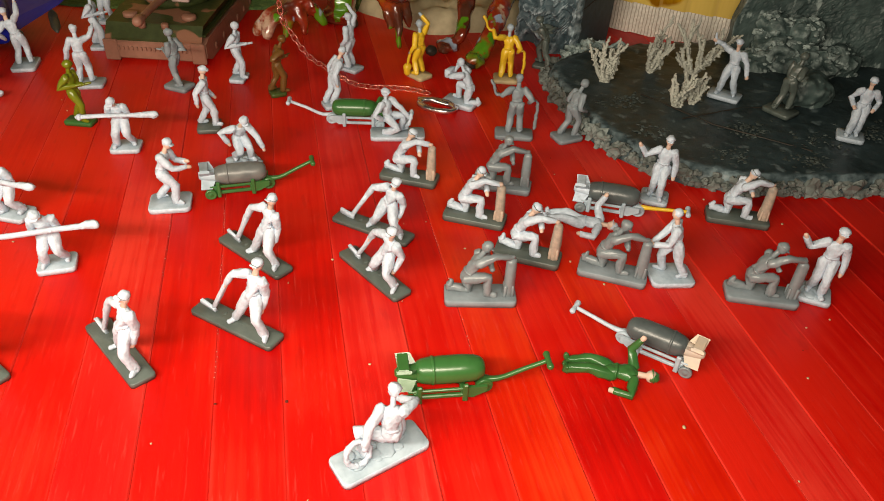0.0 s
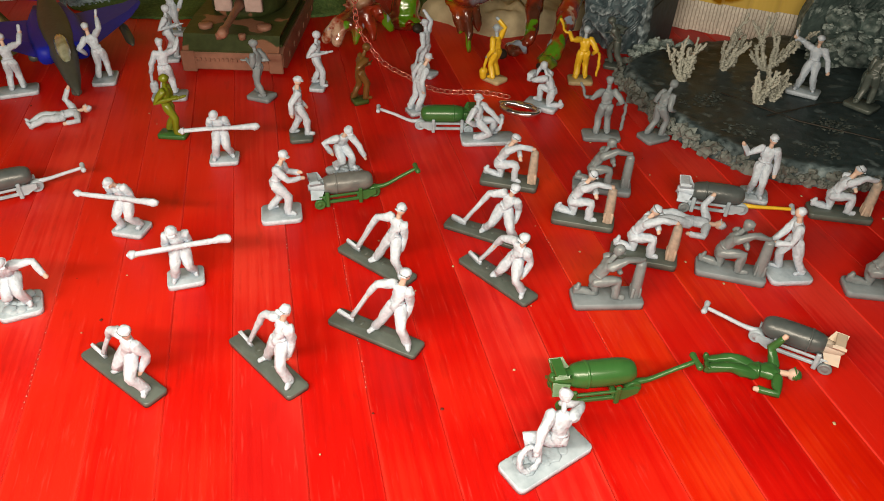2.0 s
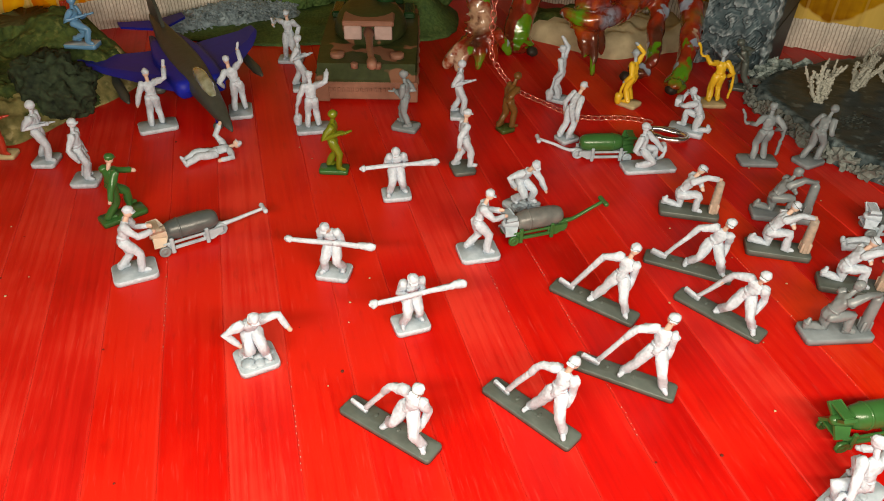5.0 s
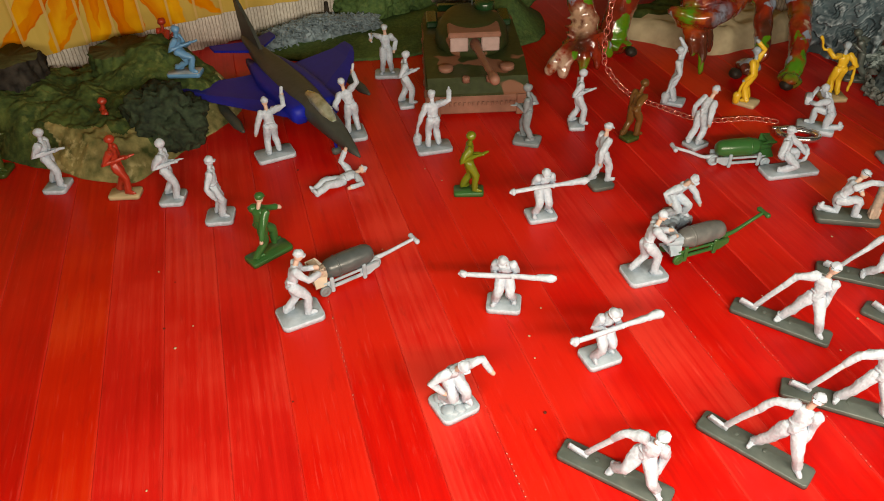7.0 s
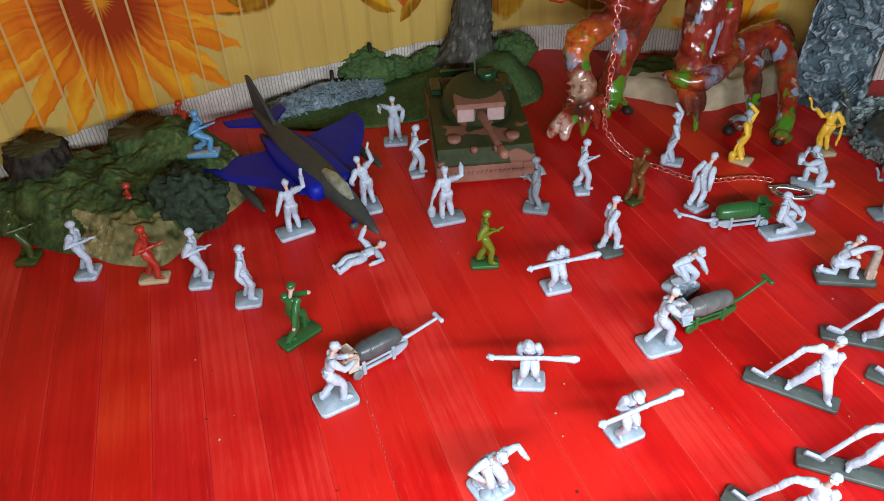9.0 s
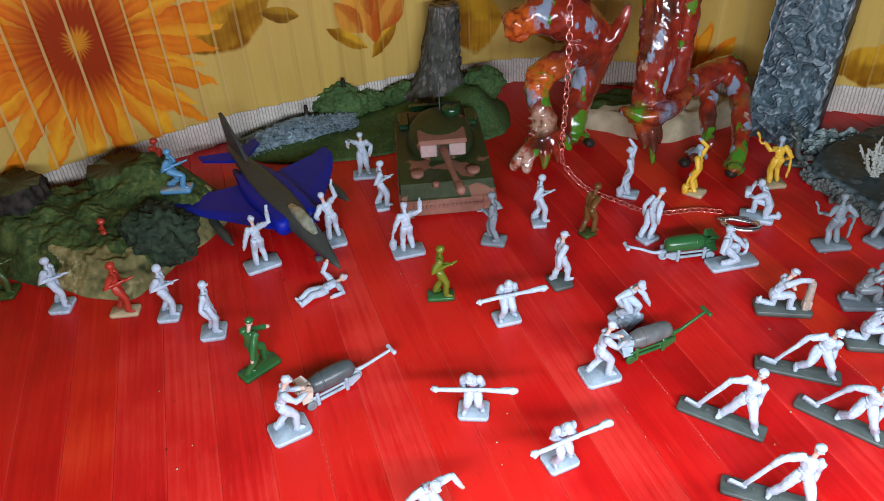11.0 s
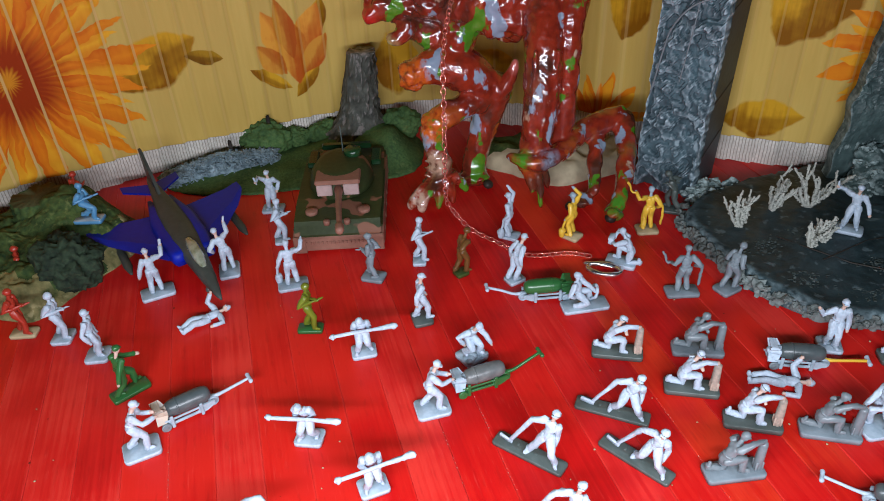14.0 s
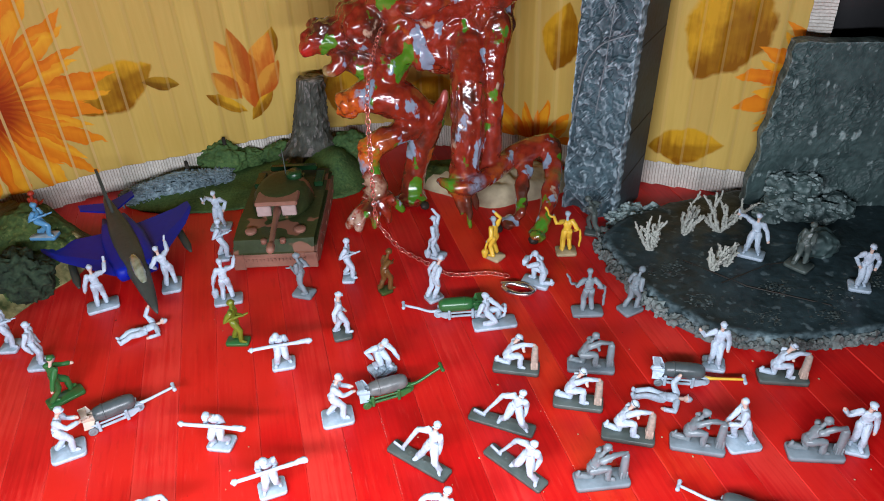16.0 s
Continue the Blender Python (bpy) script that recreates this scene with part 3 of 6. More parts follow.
def long_rocket(bm, ends, up):
    c = (ends[0] + ends[1]) / 2 + Vector((0, 0.5, 0.3))
    s = Vector((-1, 0, 0.02))
    tube(bm, [c - s * 10.4, c - s * 4, c + s * 4, c + s * 8], [0.55, 0.62, 0.68, 0.74], 0, 10)
    tube(bm, [c + s * 8, c + s * 9.6, c + s * 11.2, c + s * 12.2], [0.72, 0.95, 1.15, 1.2], 0, 12)
    tube(bm, [c - s * 11.6, c - s * 11.0, c - s * 10.4], [0.5, 1.05, 0.9], 0, 10)


def broom(bm, ends, up):
    h, tip = ends[1], Vector((0, 7.2, 1.0)) + up
    tube(bm, [h, h.lerp(tip, 0.5), tip], [0.72, 0.62, 0.58], 0, 8)
    m = Matrix.Translation(Vector((0, 8.6, 1.1)) + up) @ Matrix.Rotation(radians(14), 4, "X") @ Matrix.Rotation(radians(-18), 4, "Y")
    box(bm, (0, 0, 0), (0.9, 4.8, 2.3), 0, m, 0.15)
    for y, x in ((-2.2, 0.4), (0.9, -0.6), (4.4, 0.8)):
        ball(bm, Vector((x, y, 0)) + up, 0.55, 1, 6, (1.4, 1, 0.3))


def shell(bm, ends, up):
    tube(bm, [Vector((0.4, 7.2, 0.3)) + up, Vector((0.4, 7.2, 5)) + up, Vector((0.4, 7.2, 10.6)) + up], [1.4, 1.5, 1.3], 4, 12)
    for a in range(4):
        d = Vector((math.cos(a * 1.57 + 0.8), math.sin(a * 1.57 + 0.8), 0))
        tube(bm, [Vector((0.4, 7.2, 0.4)) + up + d * 1.4, Vector((0.4, 7.2, 3.2)) + up + d * 1.4], 0.45, 4, 6)


def wrench(bm, ends, up):
    tube(bm, [ends[1] + Vector((-0.3, 0, -1)), ends[1] + Vector((0.4, 0.3, 2.6))], [0.35, 0.45], 0, 7)


def bucket(bm, ends, up):
    h = ends[0]
    tube(bm, [h, h + Vector((-0.4, 0.6, -3)), h + Vector((-0.4, 1.2, -6.5))], [0.4, 0.45, 0.4], 0, 7)
    c = Vector((h.x - 0.3, h.y + 1.4, up.z))
    tube(bm, [c + Vector((0, 0, 0.6)), c + Vector((0, 0, 3))], [1.4, 1.6], 0, 10)


def tyre(bm, ends, up):
    c = ends[0] + Vector((-1.4, 0.4, -1.6))
    for k in range(14):
        a, b = 2 * math.pi * k / 14, 2 * math.pi * (k + 1) / 14
        tube(bm, [c + Vector((2.6 * math.cos(a), 0.9 * math.sin(a), 2.6 * math.sin(a))), c + Vector((2.6 * math.cos(b), 0.9 * math.sin(b), 2.6 * math.sin(b)))], 0.55, 0, 6)


def held_box(bm, ends, up):
    c = (ends[0] + ends[1]) / 2
    box(bm, c + Vector((0, 0.6, 0.6)), (5, 2.6, 3), 0, None, 0.3)


def pipe(bm, ends, up):
    h, e = ends
    tube(bm, spline([h, h + Vector((-2.2, 0.3, 0.6)), h + Vector((-3.0, 0.4, 3.4)), h + Vector((-4.6, 0.4, 5.6))], 0.9), 0.48, 0, 7)
    tube(bm, spline([e, e + Vector((2.2, 0.4, 0.6)), e + Vector((3.0, 0.6, -2.4)), Vector((e.x + 2.8, e.y + 0.6, up.z + 0.3))], 0.9), 0.48, 0, 7)


STANDING = dict(pelvis=(0, 0, 11.2), feet=((-1.3, -0.8, 0.8), (1.3, 1.0, 0.8)), fists=((-3.7, 0.6, 8.6), (3.7, 0.6, 8.6)))
BROOM = dict(pelvis=(1.0, -5.6, 10.6), chest=(1.9, -6.3, 15.2), head=(2.3, -7.3, 19.4), feet=((-0.3, -9.2, 0.8), (0.5, 0.4, 0.8)), shoulders=90, hips=90,
             fists=((1.2, -7.8, 6.8), (0.6, 2.0, 10.6)), knees=((-1, -0.3, 0), (-1, -0.3, 0)), elbows=((1, -0.2, 0), (0, 0.2, 0.5)), toes=((-0.9, -0.7, 0), (-1, 0.3, 0)), base=(6.0, 25.2), thick=1.3, extra=broom)
LOW_BROOM = {**BROOM, "pelvis": (0.8, -5.0, 9.6), "chest": (0.6, -6.4, 13.4), "head": (0.0, -7.6, 17.0), "fists": ((0.4, -8.2, 5.2), (0.3, 2.0, 9.4))}
KNEEL = dict(pelvis=(0, -3.8, 6.0), chest=(0, -1.3, 10.8), head=(0, 0.7, 14.7), feet=((-1.0, -8.0, 1.2), (1.4, 1.6, 0.8)), knees=((0, 0.6, -1), (0, 1, 0.6)),
             fists=((-1.8, 2.6, 7.0), (0.6, 6.4, 12.2)), elbows=((-1, 0, 0.2), (0.3, -0.2, 0.6)), base=(7.6, 18.6), thick=1.9, extra=shell, toes=((0, 0.2, 1), (0.1, 1, 0)))
CARRY = dict(pelvis=(0, -0.6, 9.8), chest=(0, 1.3, 14.2), head=(0.4, 3.3, 16.9), feet=((-2.4, -0.8, 0.8), (2.4, 0.8, 0.8)), fists=((-2.2, 3.4, 12.2), (2.2, 3.4, 12.2)), elbows=((-0.25, -0.6, -1), (0.25, -0.6, -1)), extra=long_rocket, base=(9.5, 7.6), bare_fists=False)
PUSH = dict(pelvis=(0, -0.8, 10.6), chest=(0, 0.8, 15.2), head=(0, 2.4, 19.0), feet=((-1.8, -3.0, 0.8), (1.8, 2.0, 0.8)), fists=((-1.2, 6.4, 12.4), (1.2, 6.8, 11.8)), shoulders=-20, base=(9.5, 12))
BEND = dict(pelvis=(0, -1, 9.0), chest=(0, 1.4, 13.0), head=(0, 3.2, 16.0), feet=((-1.9, -1.6, 0.8), (1.9, 2.2, 0.8)), fists=((-2.0, 3.0, 8.0), (2.8, 6.6, 7.6)), base=(10, 9))
STOOP = dict(pelvis=(0, -1.4, 8.6), chest=(0.2, 1.6, 12.8), head=(-0.3, 4.2, 16.0), feet=((-2.1, 1.6, 1.8), (2.2, -1.6, 1.8)), fists=((-8.0, 3.6, 9.6), (3.8, 2.0, 7.6)), elbows=((-0.6, -0.2, 0.6), (1, -0.4, 0.5)), base=(10, 9.5), rough_base=2)
RIFLE = dict(pelvis=(0, 0, 11.2), feet=((-1.6, -1.9, 0.8), (1.5, 1.9, 0.8)), fists=((-0.2, 4.0, 13.2), (1.4, 1.2, 13.0)), extra=rifle, base=(9, 8), helmet=True)
ARM_UP = dict(pelvis=(0, 0, 11.2), feet=((-2.0, -0.4, 0.8), (2.0, 0.6, 0.8)), fists=((-5.2, 0.9, 8.4), (6.4, 1.6, 20.6)), extra=wrench, base=(14, 9), cap=True)
WAVE = dict(pelvis=(0, 0, 11.0), chest=(-0.2, 0.2, 15.8), head=(-0.4, 0.8, 20.0), feet=((-1.2, 1.4, 0.8), (1.5, -1.0, 0.8)), fists=((-3.9, 0.2, 7.8), (7.6, 2.2, 17.4)), elbows=((-0.4, -0.6, 0), (0.3, -0.2, -1)), base=(8.6, 8.4), rough_base=True)
LYING = dict(pelvis=(0, 0, 1.9), chest=(0, -4.9, 2.0), head=(0, -9.0, 2.2), feet=((-1.2, 10.2, 1.0), (1.5, 9.9, 1.0)), knees=((0, 0, 1), (0.2, 0, 1)), toes=((0, 0.4, 1), (0.1, 0.4, 1)),
             fists=((-5.4, -0.6, 1.0), (4.2, -5.6, 9.2)), elbows=((-1, -1, 0), (0.4, 0.4, 0)), base=None, cap=True)
WHITES = (WHITE, PALE, SKIN, WHITE, SLATE)
DARK_BASE = (WHITE, SLATE, SKIN, WHITE, material("scuffed_shell", (0.56, 0.42, 0.33), 0.45, var=0.2, second=(0.14, 0.15, 0.14), patch=160), SLATE)
ALL_GREY = (GREY, STEEL, GREY, GREY, GREY)
ALL_STEEL = (STEEL, STEEL, STEEL, STEEL, STEEL)
ALL_SLATE = (SLATE, SLATE, SLATE, SLATE, SLATE)
ALL_WHITE = (WHITE, PALE, WHITE, WHITE, WHITE)

for x, y, a, low in ((-81.8, 123.6, -43, 0), (-57.8, 135.3, -26, 0), (-60.7, 162.6, -36, 0), (-27.4, 158.4, -45, 1), (-30.5, 178.8, -24, 1), (-113.9, 118.4, -34, 1)):
    figure("toy_figure", (x, y), 90 + a, **(LOW_BROOM if low else BROOM), mats=DARK_BASE, group="broom men", label="white toy workman %s a broom on a long dark base" % ("stooping over" if low else "sweeping with"))
for x, y, a, grey in ((-22.6, 207.3, -12, 0), (7.0, 206.6, -8, 1), (-1.1, 187.5, -12, 0), (14.1, 171.0, -14, 0), (1.1, 152.0, 5, 1), (37.1, 165.7, -14, 1), (79.1, 197.0, -8, 0), (75.9, 160.6, -6, 1)):
    figure("toy_figure", (x, y), a - 90, **KNEEL, mats=ALL_GREY if grey else DARK_BASE, group="kneeling men", bare_fists=not grey,
           label="unpainted grey toy man kneeling behind an upright shell" if grey else "white toy man kneeling behind an upright shell on a dark base")
for x, y, a in ((-117.3, 213.9, 11), (-110.4, 152.5, 20), (-132.8, 173.1, -9)):
    figure("toy_figure", (x, y), 180 + a, **CARRY, mats=WHITES, group="rocket carriers", label="white toy man carrying a long rocket across his body")
figure("toy_figure", (-91.6, 183.8), -76, **PUSH, mats=WHITES, label="white toy man leaning forward to push a bomb trolley")
figure("toy_figure", (-188.5, 171.5), -64, **PUSH, mats=WHITES, label="white toy man pushing a grey bomb trolley")
figure("toy_figure", (52.9, 166.4), 97, **{**PUSH, "pelvis": (0, 0.8, 11), "chest": (0, 1.8, 15.6), "head": (0, 2.8, 19.6), "fists": ((-1.0, 7.4, 10.6), (1.0, 7.0, 9.8)), "cap": False}, mats=WHITES, label="white toy man pulling a trolley handle")
figure("toy_figure", (-76.6, 209.0), 216, **{**STOOP, "fists": ((-5.4, 5.0, 5.4), (4.4, 0.8, 8.0))}, mats=WHITES, label="white toy man stooping on a rocky base, one arm hanging")
figure("toy_figure", (-147.8, 138.8), 208, **STOOP, mats=WHITES, label="white toy man stooping on a rocky base, one arm held out")
figure("toy_figure", (90.8, 162.9), 160, **WAVE, mats=WHITES, label="white toy man waving one raised arm")
figure("toy_figure", (55.4, 205.5), 165, **WAVE, mats=WHITES, label="white toy man waving beside the grey slab")
figure("toy_figure", (-201.5, 199.0), -48, **{**STANDING, "fists": ((-1.4, 7.4, 11.8), (4.4, -3.6, 8.0)), "feet": ((-1.0, 3.0, 1.8), (0.8, -4.4, 0.8)), "chest": (0.4, -0.6, 15.2), "head": (0.2, 0.6, 19.2), "shoulders": 25, "pelvis": (0.4, -1.2, 10.8), "knees": ((0.4, 1, 0.4), (0.5, 1, 0))}, base=(6.2, 14), mats=(GREEN, GREEN, SKIN, GREEN), label="glossy green toy soldier stepping forward with one arm out")
figure("toy_figure", (-220.4, 218.8), -85, **STANDING, base=(9, 9), mats=ALL_WHITE, label="white toy man standing at attention")
figure("toy_figure", (-238.7, 230.4), -88, **RIFLE, mats=ALL_WHITE, label="white toy soldier holding a rifle")
figure("toy_figure", (-255.9, 234.0), -88, **{**RIFLE, "base": (6, 10.5)}, mats=(RED, TAN, RED, RED), label="red toy soldier with a rifle on a tan base")
figure("toy_figure", (-281.2, 240.1), -90, **RIFLE, mats=ALL_WHITE, label="white toy soldier aiming from the hip")
figure("toy_figure", (-306.6, 251.4), -90, **RIFLE, mats=(DARKGREEN, DARKGREEN, DARKGREEN, DARKGREEN), label="dark green toy soldier with a rifle")
figure("toy_figure", (-208.7, 256.9), 25, **ARM_UP, mats=WHITES, label="white toy mechanic raising a spanner beside the jet")
figure("toy_figure", (-180.9, 270.6), 15, **{**ARM_UP, "base": (9, 12), "chest": (-1.6, 0.3, 16), "head": (-2.4, 0.8, 20), "fists": ((-5.2, 0.9, 9.6), (2.2, 1.6, 23.0))}, mats=WHITES, label="white toy mechanic reaching up to the jet")
figure("toy_figure", (-150.7, 258.0), 12, **{**ARM_UP, "base": (13, 8), "extra": bucket}, mats=ALL_WHITE, label="white toy mechanic with raised arm and a bucket")
figure("toy_figure", (-139.5, 228.8), -92, **{**RIFLE, "base": (5.5, 10)}, mats=(OLIVE, GREEN, OLIVE, OLIVE), label="glossy olive toy soldier with a rifle on a green base")
figure("toy_figure", (-116.1, 261.0), 72, **{**RIFLE, "base": (7.6, 10)}, mats=ALL_STEEL, label="blue-grey toy soldier standing before the tank")
figure("toy_figure", (-96.2, 271.8), -92, **{**RIFLE, "base": (8.6, 6)}, mats=ALL_WHITE, label="white toy soldier walking with a rifle")
figure("toy_figure", (-95.2, 231.5), -75, **{**STANDING, "feet": ((-1.2, -2.6, 0.8), (1.2, 2.4, 0.8)), "fists": ((-3.2, 2.6, 9.0), (3.2, -2.4, 9.0))}, base=(9, 8), mats=(WHITE, SLATE, SKIN, WHITE), label="white toy man standing on a dark base")
figure("toy_figure", (-78.3, 260.9), -60, **{**RIFLE, "base": (5.5, 6), "chest": (0.2, 1.8, 15.8), "head": (0.2, 3.4, 19.8), "pelvis": (0, 0.6, 11.2)}, mats=(BRONZE, DARKGREEN, BRONZE, BRONZE), label="bronze toy soldier beside the chain")
figure("toy_figure", (-169.8, 321.7), 180, **{**ARM_UP, "fists": ((-3.4, 0.5, 10), (6, 1.5, 15.5)), "base": (11, 8)}, mats=WHITES, label="white toy mechanic holding a tool out sideways")
figure("toy_figure", (-161.3, 292.8), -80, **{**RIFLE, "base": (7, 6)}, mats=ALL_WHITE, label="white toy soldier standing beside the tank")
figure("toy_figure", (-54.5, 288.1), 62, **{**ARM_UP, "fists": ((-4, 1.2, 9.5), (1.2, 1.5, 24)), "base": (7, 9), "extra": bucket}, mats=ALL_WHITE, label="white toy man with one arm straight up")
figure("toy_figure", (-55.7, 254.5), -60, **{**STANDING, "chest": (0.4, 2.2, 15.8), "head": (0.6, 4.0, 19.6), "pelvis": (0, 0.6, 11.2), "feet": ((-1.4, -2.4, 0.8), (1.4, -0.6, 0.8))}, base=(6.5, 8), mats=WHITES, label="white toy man standing beside the chain")
figure("toy_figure", (-26.2, 285.5), 48, **{**ARM_UP, "fists": ((-4, 1.2, 9.5), (1.6, 1.5, 23)), "base": (7.4, 9), "extra": bucket}, mats=(YELLOW, TAN, PALE, PALE), label="yellow toy man with a raised arm and bucket")
figure("toy_figure", (8.9, 287.5), 0, **{**ARM_UP, "fists": ((-6.4, 1.5, 18.4), (4.0, 1.5, 10)), "base": (10, 8), "extra": pipe}, mats=(YELLOW, TAN, PALE, PALE), label="yellow toy man pointing with an outstretched arm")
figure("toy_figure", (-8.5, 262.9), 65, **{**KNEEL, "extra": held_box, "fists": ((-1.6, 4.4, 9.5), (1.6, 4.4, 9.5)), "base": (8, 13)}, mats=ALL_WHITE, label="white toy man kneeling with a box")
figure("toy_figure", (-29.5, 235.0), -82, **{**BEND, "extra": tyre, "pelvis": (0.4, -3.6, 7.0), "chest": (0.6, -4.0, 11.6), "head": (0.8, -4.2, 15.4), "fists": ((0.4, 5.4, 4.6), (2.4, -5.4, 6.0)), "elbows": ((0, 0.3, 0.8), (0.6, -0.8, 0.4)), "base": (8, 19), "feet": ((-1.6, 1.6, 0.8), (1.6, -4.4, 0.8)), "knees": ((0, 1, 0.3), (0.4, 1, 0.3)), "shoulders": -40}, mats=ALL_WHITE, label="white toy man stooping over a tyre on a long base")
figure("toy_figure", (-18.4, 101.0), 37, pelvis=(2.0, -0.4, 4.8), chest=(3.0, 0.2, 10.2), head=(4.2, 1.4, 14.4), feet=((-3.0, 0.6, 0.8), (6.2, 1.8, 0.8)), knees=((-0.3, 0.6, 1), (0.4, 0.8, 1)),
       fists=((-3.6, -0.6, 4.4), (7.2, 4.0, 7.6)), elbows=((-1, -0.3, 0.2), (1, -0.2, 0.1)), shoulders=-35, hips=-35, base=(20, 8.2), extra=tyre, mats=ALL_WHITE, rough_base=True, label="white toy man crouching with a tyre on a marbled base")
figure("toy_figure", (11.4, 241.0), 0, **{**ARM_UP, "fists": ((-5.4, 1.6, 13.0), (4.4, 1.6, 11.0)), "base": (13.5, 7.5), "extra": pipe, "cap": True}, mats=ALL_STEEL, label="blue-grey toy man working with a pipe")
figure("toy_figure", (30.3, 241.7), -62, **{**RIFLE, "extra": None, "base": (8, 10), "pelvis": (0, 0.8, 11), "chest": (0, 2.4, 15.2), "head": (0, 4.0, 18.8), "fists": ((-2.6, 4.6, 9.6), (2.6, 4.4, 9.8))}, mats=ALL_STEEL, label="blue-grey toy man leaning beside the slab")
figure("toy_figure", (25.4, 303.2), 70, **{**RIFLE, "base": (6.4, 9), "pelvis": (0, 0.4, 10.6), "chest": (0, 2.4, 14.8), "head": (0, 4.2, 18.2), "feet": ((-1.6, -3.4, 0.8), (1.5, 2.2, 0.8))}, mats=ALL_SLATE, label="blue-grey toy soldier beside the tower")
figure("toy_figure", (91.5, 270.0), 150, **{**ARM_UP, "fists": ((-6.0, 2, 9.0), (8.4, 1, 19)), "feet": ((-2.9, -0.6, 0.8), (2.6, 0.6, 0.8)), "base": (12, 8)}, z=7, mats=WHITES, label="white toy man throwing an arm out on the slab")
figure("toy_figure", (109.6, 260.0), -50, **{**RIFLE, "base": (11, 9), "chest": (0.4, 1.6, 15.6), "head": (0.5, 2.8, 19.4)}, z=7, mats=ALL_SLATE, label="dark slate toy soldier on the slab")
figure("toy_figure", (128.5, 243.0), 160, **{**STANDING, "fists": ((-3.0, 2.6, 11), (3.0, 2.6, 11))}, base=(9, 8), z=7, mats=WHITES, label="white toy man with fists on hips on the slab")
figure("toy_figure", (-246.5, 293), -92, **{**RIFLE, "base": (7, 13), "pelvis": (0, -0.6, 8.6), "chest": (0, -0.2, 12.8), "head": (0, 0.2, 16.4), "feet": ((-1.6, -3.2, 0.8), (1.5, 3.4, 0.8)), "fists": ((-0.2, 4.4, 11.2), (1.4, 0.8, 10.6))}, z=16.4, mats=(BLUE, PALE, BLUE, BLUE), label="light blue toy soldier with a rifle on a pale base")
figure("toy_figure", (-258, 311), -30, **{**RIFLE, "base": (8, 6)}, z=9, mats=(RED, RED, RED, RED), label="dark red toy soldier behind the rocks")
figure("toy_figure", (-183, 236.5), 128, **LYING, mats=WHITES, label="white toy man lying on his back under the jet's nose")
figure("toy_figure", (30.5, 188), 77, **LYING, mats=WHITES, label="white toy man lying on his back beside a trolley")
figure("toy_figure", (32, 128), 81, **LYING, mats=(GREEN, GREEN, SKIN, GREEN), label="glossy green toy man lying under a trolley")


# ---- bomb trolleys: y towards the drawbar ----
def disc(bm, c, r, half, n=18):
    """A wheel standing on its edge, its axle along x."""
    rings = []
    for x, k in ((-half, 0.35), (-half * 0.8, 0.4), (-half * 0.8, 0.72), (-half, 0.8), (-half * 0.6, 1.0), (half * 0.6, 1.0), (half, 0.8), (half * 0.8, 0.72), (half * 0.8, 0.4), (half, 0.35)):
        rings.append([Vector((c[0] + x, c[1] + r * k * math.cos(a), c[2] + r * k * math.sin(a))) for a in (2 * math.pi * q / n for q in range(n))])
    loft(bm, rings)
    bmesh.ops.recalc_face_normals(bm, faces=bm.faces[:])


